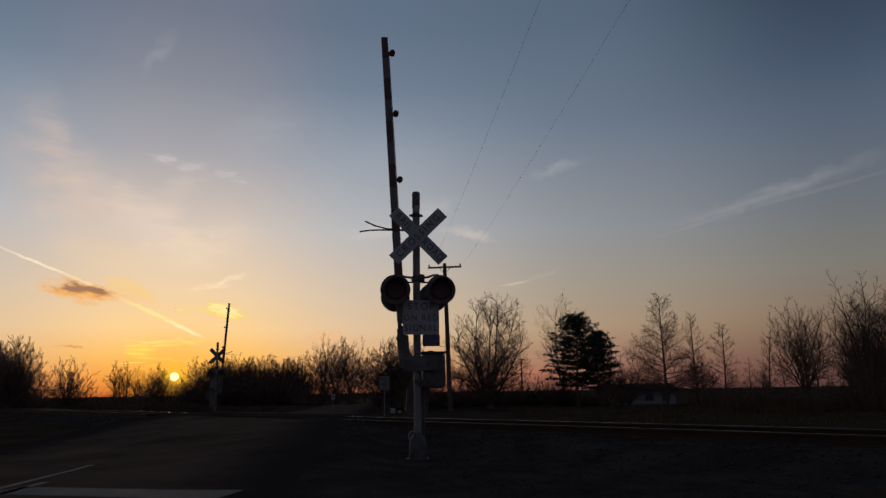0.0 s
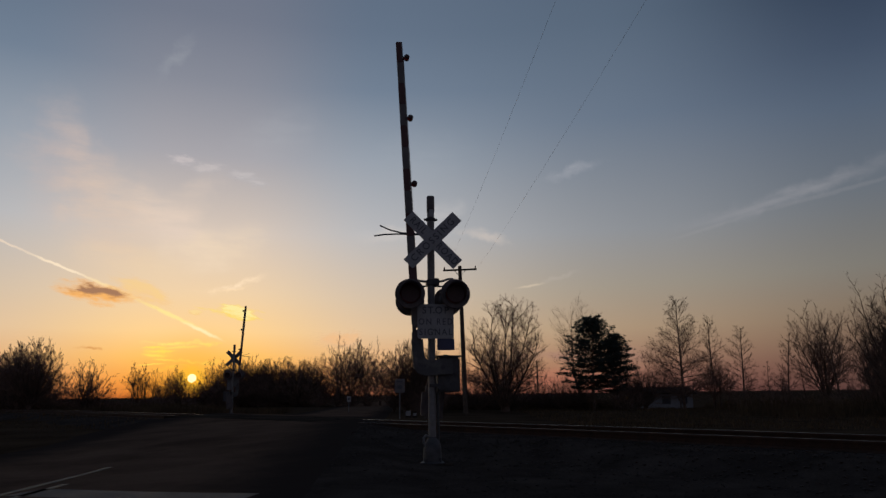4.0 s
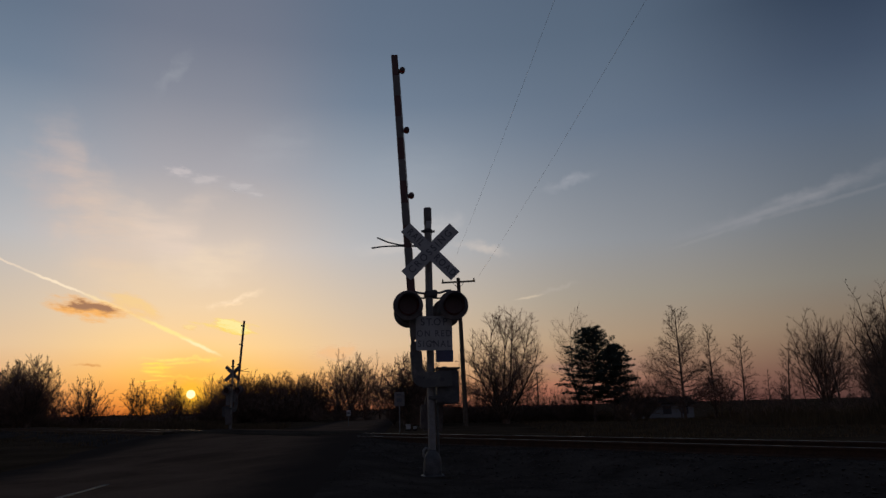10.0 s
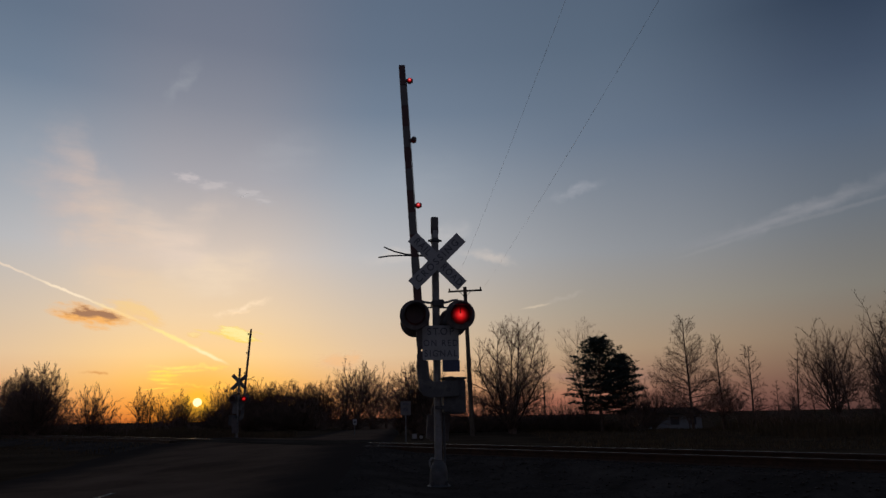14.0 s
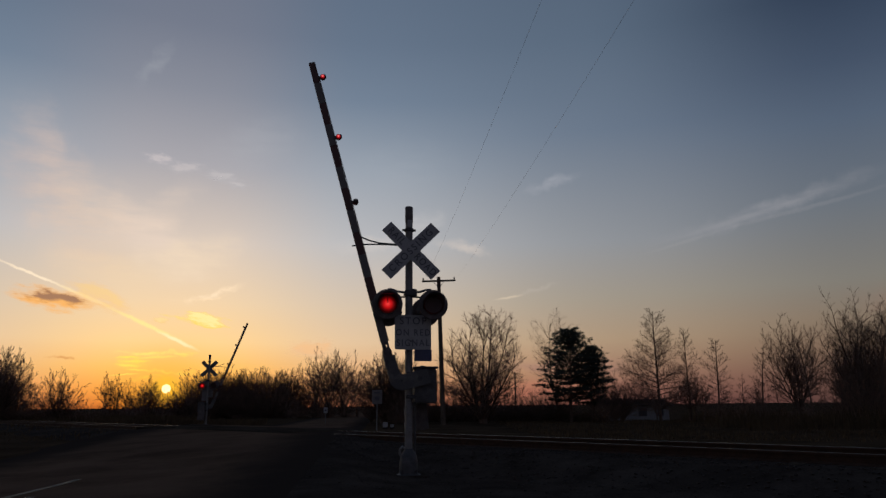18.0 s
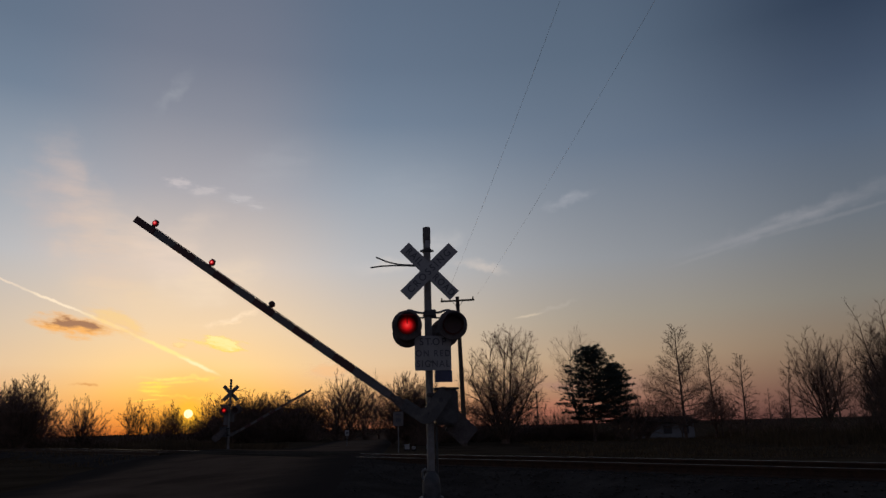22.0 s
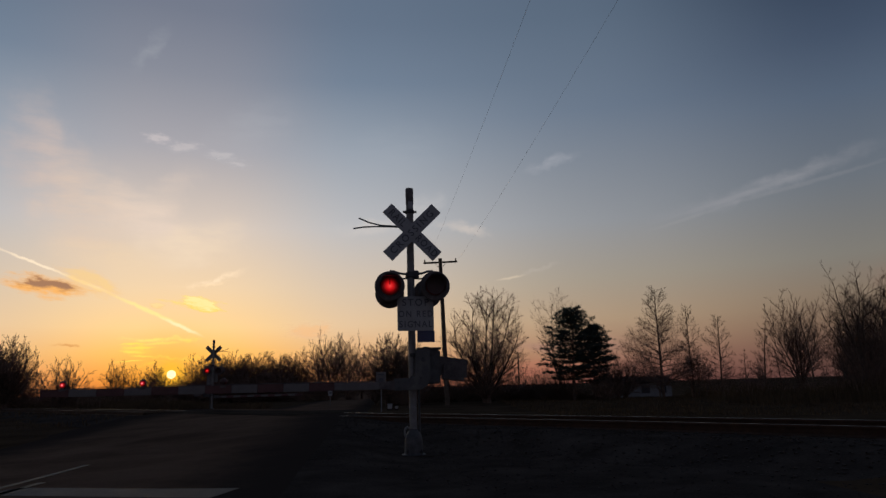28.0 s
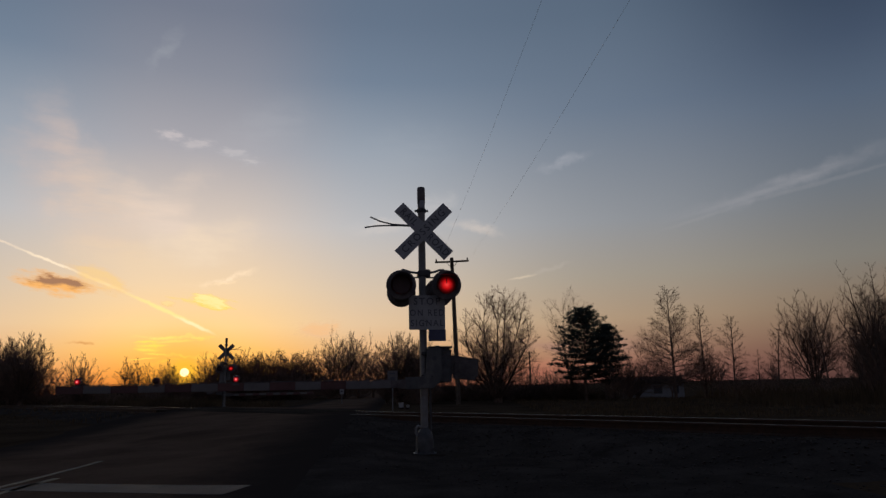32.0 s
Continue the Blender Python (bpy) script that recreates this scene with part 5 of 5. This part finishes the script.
# ---------------------------------------------------------------- tall dry weeds along the field's edge
def build_weeds():
    rnd = random.Random(15)
    v, f = [], []
    for x0, x1, y0, y1, count, h0, h1 in ((-3, 48, 63, 72, 16000, 0.7, 1.6), (-46, -12, 52, 60, 9000, 0.4, 0.9), (16, 40, 36, 44, 6000, 0.6, 1.5), (-60, -24, 60, 74, 7000, 0.6, 1.4), (-14, -4, 60, 80, 3000, 0.4, 1.0), (4, 40, 24, 62, 26000, 0.06, 0.32), (-40, -12, 26, 56, 9000, 0.06, 0.25)):
        for _ in range(count):
            x, y = rnd.uniform(x0, x1), rnd.uniform(y0, y1)
            q = (Vector((x, y)) - ROAD_C).dot(ROAD_R)
            if abs(q) < LANE + 1.5:
                continue
            z = land(x, y) - 0.05
            h = rnd.uniform(h0, h1) * (0.3 if 14.5 < x < 23.5 and y > 60 else 1.0) * (0.75 + 0.5 * noise.noise(Vector((x * 0.25, y * 0.25, 0))))
            a, w = rnd.uniform(0, 3.14), rnd.uniform(0.012, 0.03)
            dx, dy = math.cos(a) * w, math.sin(a) * w
            lx, ly = rnd.gauss(0, 0.16) * h, rnd.gauss(0, 0.16) * h
            b = len(v)
            v += [(x - dx, y - dy, z), (x + dx, y + dy, z), (x + lx * 0.4 + dx * 0.8, y + ly * 0.4 + dy * 0.8, z + h * 0.6), (x + lx * 0.4 - dx * 0.8, y + ly * 0.4 - dy * 0.8, z + h * 0.6), (x + lx, y + ly, z + h)]
            f += [(b, b + 1, b + 2, b + 3), (b + 3, b + 2, b + 4)]
    me = bpy.data.meshes.new("tall_weeds")
    me.from_pydata(v, [], f)
    me.materials.append(DRYGRASS)
    tagged(new("tall_weeds", me), "tall dry brown weeds along the field's edge", "weeds", kind="stuff")


build_weeds()

# ---------------------------------------------------------------- small low clouds that drift
SKY_FAR = 3000.0
DRIFTING = []


def sky_pose(az, el):
    a, e = radians(az), radians(el)
    return pose(SKY_FAR * math.sin(a) * math.cos(e), SKY_FAR * math.cos(a) * math.cos(e), 1.1 + SKY_FAR * math.sin(e), el, 0, -az)


def cloud(label, first, last, half, turn, body, edge, strength, seed, rough=1.0):
    """A thin far cloud: first and last place in degrees, half-size in degrees, colours of its thick and thin parts."""
    w, h = (SKY_FAR * math.tan(radians(s)) for s in half)
    mat = bpy.data.materials.new("cloud")
    mat.use_nodes = True
    t = mat.node_tree
    t.nodes.clear()
    n = Net(t)
    co = n.add("ShaderNodeTexCoord").outputs["Object"]
    co = n.add("ShaderNodeVectorMath", (co, (1, 0, 1)), operation="MULTIPLY").outputs[0]
    flat = n.add("ShaderNodeMapping", (co, (0, 0, 0), (0, radians(turn), 0), (w, 1, h)), vector_type="TEXTURE").outputs[0]
    seeded = n.add("ShaderNodeVectorMath", (flat, (seed, seed * 0.7, 0)), operation="ADD").outputs[0]
    _, bend = n.noise(seeded, 1.6, 5.0, 0.6)
    bend = n.add("ShaderNodeVectorMath", (bend, (0.5, 0.5, 0.5)), operation="SUBTRACT").outputs[0]
    bend = n.add("ShaderNodeVectorMath", (bend, (1.5 * rough, 0, 1.7 * rough)), operation="MULTIPLY").outputs[0]
    at = n.add("ShaderNodeVectorMath", (flat, bend), operation="ADD").outputs[0]
    r = n.add("ShaderNodeVectorMath", (at,), operation="LENGTH").outputs[1]
    thick = n.add("ShaderNodeMapRange", (r, 0.18, 0.9, 1.0, 0.0), interpolation_type="SMOOTHSTEP").outputs[0]
    alpha = n.m("MULTIPLY", thick, strength, clamp=True)
    # nothing at the very rim of the sheet
    rim = n.add("ShaderNodeMapRange", (n.add("ShaderNodeVectorMath", (flat,), operation="LENGTH").outputs[1], 0.95, 1.5, 1.0, 0.0)).outputs[0]
    alpha = n.m("MULTIPLY", alpha, rim)
    low = n.add("ShaderNodeSeparateXYZ", (at,)).outputs[2]
    k = n.m("MULTIPLY", thick, n.add("ShaderNodeMapRange", (low, -0.45, 0.1, 0.25, 1.0)).outputs[0])
    col = n.mix(n.add("ShaderNodeMapRange", (k, 0.25, 0.8, 0.0, 1.0)).outputs[0], lin(*edge), lin(*body))
    mix = n.add("ShaderNodeMixShader", (alpha, n.add("ShaderNodeBsdfTransparent").outputs[0], n.add("ShaderNodeEmission", (col, 1.0)).outputs[0]))
    t.links.new(mix.outputs[0], n.add("ShaderNodeOutputMaterial").inputs[0])
    bm = bmesh.new()
    rings = [[bm.verts.new((1.5 * w * q / 6 * math.cos(6.28318 * i / 32), 30 * math.sin(5 * i) * (1 - q / 6), 1.5 * h * q / 6 * math.sin(6.28318 * i / 32))) for i in range(32)] for q in range(1, 7)]
    bm.faces.new(rings[0])
    for p, q in zip(rings, rings[1:]):
        for i in range(32):
            bm.faces.new((p[i], p[(i + 1) % 32], q[(i + 1) % 32], q[i]))
    ob = tagged(mesh_object("cloud", bm, mat), label, "cloud", "low clouds")
    ob.matrix_world = sky_pose(*first)
    DRIFTING.append((ob, first, last, half))


cloud("small grey-brown cloud with an orange lower edge at sunset", (-28.2, 7.62), (-30.5, 7.85), (3.3, 1.0), 7, (168, 124, 94), (250, 182, 104), 1.4, 3.1, 0.95)
cloud("thin orange cloud lit by the setting sun", (-24.9, 7.8), (-27.6, 8.25), (3.3, 1.1), 18, (255, 208, 120), (252, 200, 128), 0.5, 8.4, 1.3)
cloud("small bright yellow cloud lit by the setting sun", (-18.3, 6.45), (-20.0, 6.8), (2.7, 0.75), 8, (255, 236, 160), (255, 218, 116), 1.5, 5.7, 1.35)
cloud("faint pink cloud low over the trees", (-10.2, 4.5), (-11.4, 4.75), (2.6, 1.0), 0, (246, 190, 136), (238, 190, 148), 0.6, 2.2)
cloud("faint scrap of yellow cloud", (-21.3, 6.4), (-22.9, 6.6), (0.8, 0.35), 0, (255, 222, 150), (250, 206, 130), 0.7, 6.2)
cloud("thin white wisp of high cloud", (-23.2, 17.9), (-23.4, 19.45), (1.5, 0.6), 0, (220, 208, 206), (196, 188, 190), 0.42, 1.3)
cloud("thin white wisp of high cloud", (-21.2, 17.4), (-21.3, 18.9), (1.9, 0.75), 0, (214, 204, 202), (192, 186, 188), 0.38, 4.6)
cloud("thin white wisp of high cloud", (-18.5, 17.1), (-18.5, 18.5), (1.7, 0.6), 0, (206, 200, 200), (186, 184, 188), 0.38, 7.9)
cloud("thin white wisp of high cloud", (-17.2, 16.65), (-17.0, 17.95), (1.3, 0.5), 0, (206, 200, 200), (186, 184, 188), 0.38, 9.5)


# ---------------------------------------------------------------- what moves
GATE = ((0, 86.8), (16.55, 86.8), (17.0, 83.8), (17.5, 79.8), (18.0, 74.8), (18.5, 70.7), (19.0, 65.5), (19.5, 60.6), (20.0, 55.3), (20.5, 50.1), (21.0, 45.0), (21.5, 39.9), (22.0, 35.1), (22.5, 30.0), (23.0, 24.9), (23.5, 20.0), (24.0, 15.6), (24.5, 11.5), (25.0, 7.2), (25.5, 3.5), (26.0, 0.8), (26.4, 0.1), (32.0, 0.1))


def motions():
    shaft = pose(0.17 + ARM_DX, -0.13, 1.575)
    for arm, late in ((near_arm, 0.0), (far_arm, FAR_LATE)):
        rows = [(min(t + late, 32.0) if 0 < t < 32 else t, shaft @ pose(0, 0, 0, 0, a, 0)) for t, a in GATE]
        walk(arm, rows)
    for sheet, first, last, size in DRIFTING:
        walk(sheet, [(t, sky_pose(first[0] + (last[0] - first[0]) * t / 32, first[1] + (last[1] - first[1]) * t / 32)) for t in (0, 8, 16, 24, 32)])
    for lens_cover, side, rest, back in LENS_COVERS:
        # The lenses always glow; covers swing over them, half way for the fade.
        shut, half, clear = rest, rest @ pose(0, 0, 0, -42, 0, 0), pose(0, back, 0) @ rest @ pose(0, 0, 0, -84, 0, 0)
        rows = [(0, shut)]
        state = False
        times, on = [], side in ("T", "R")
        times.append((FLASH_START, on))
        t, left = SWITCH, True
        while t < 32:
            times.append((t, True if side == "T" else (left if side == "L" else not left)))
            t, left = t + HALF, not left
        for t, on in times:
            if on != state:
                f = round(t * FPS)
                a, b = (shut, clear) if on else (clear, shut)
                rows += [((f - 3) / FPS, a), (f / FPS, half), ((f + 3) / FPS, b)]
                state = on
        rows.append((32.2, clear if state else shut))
        walk(lens_cover, rows)


FAR_LATE = -0.6
motions()
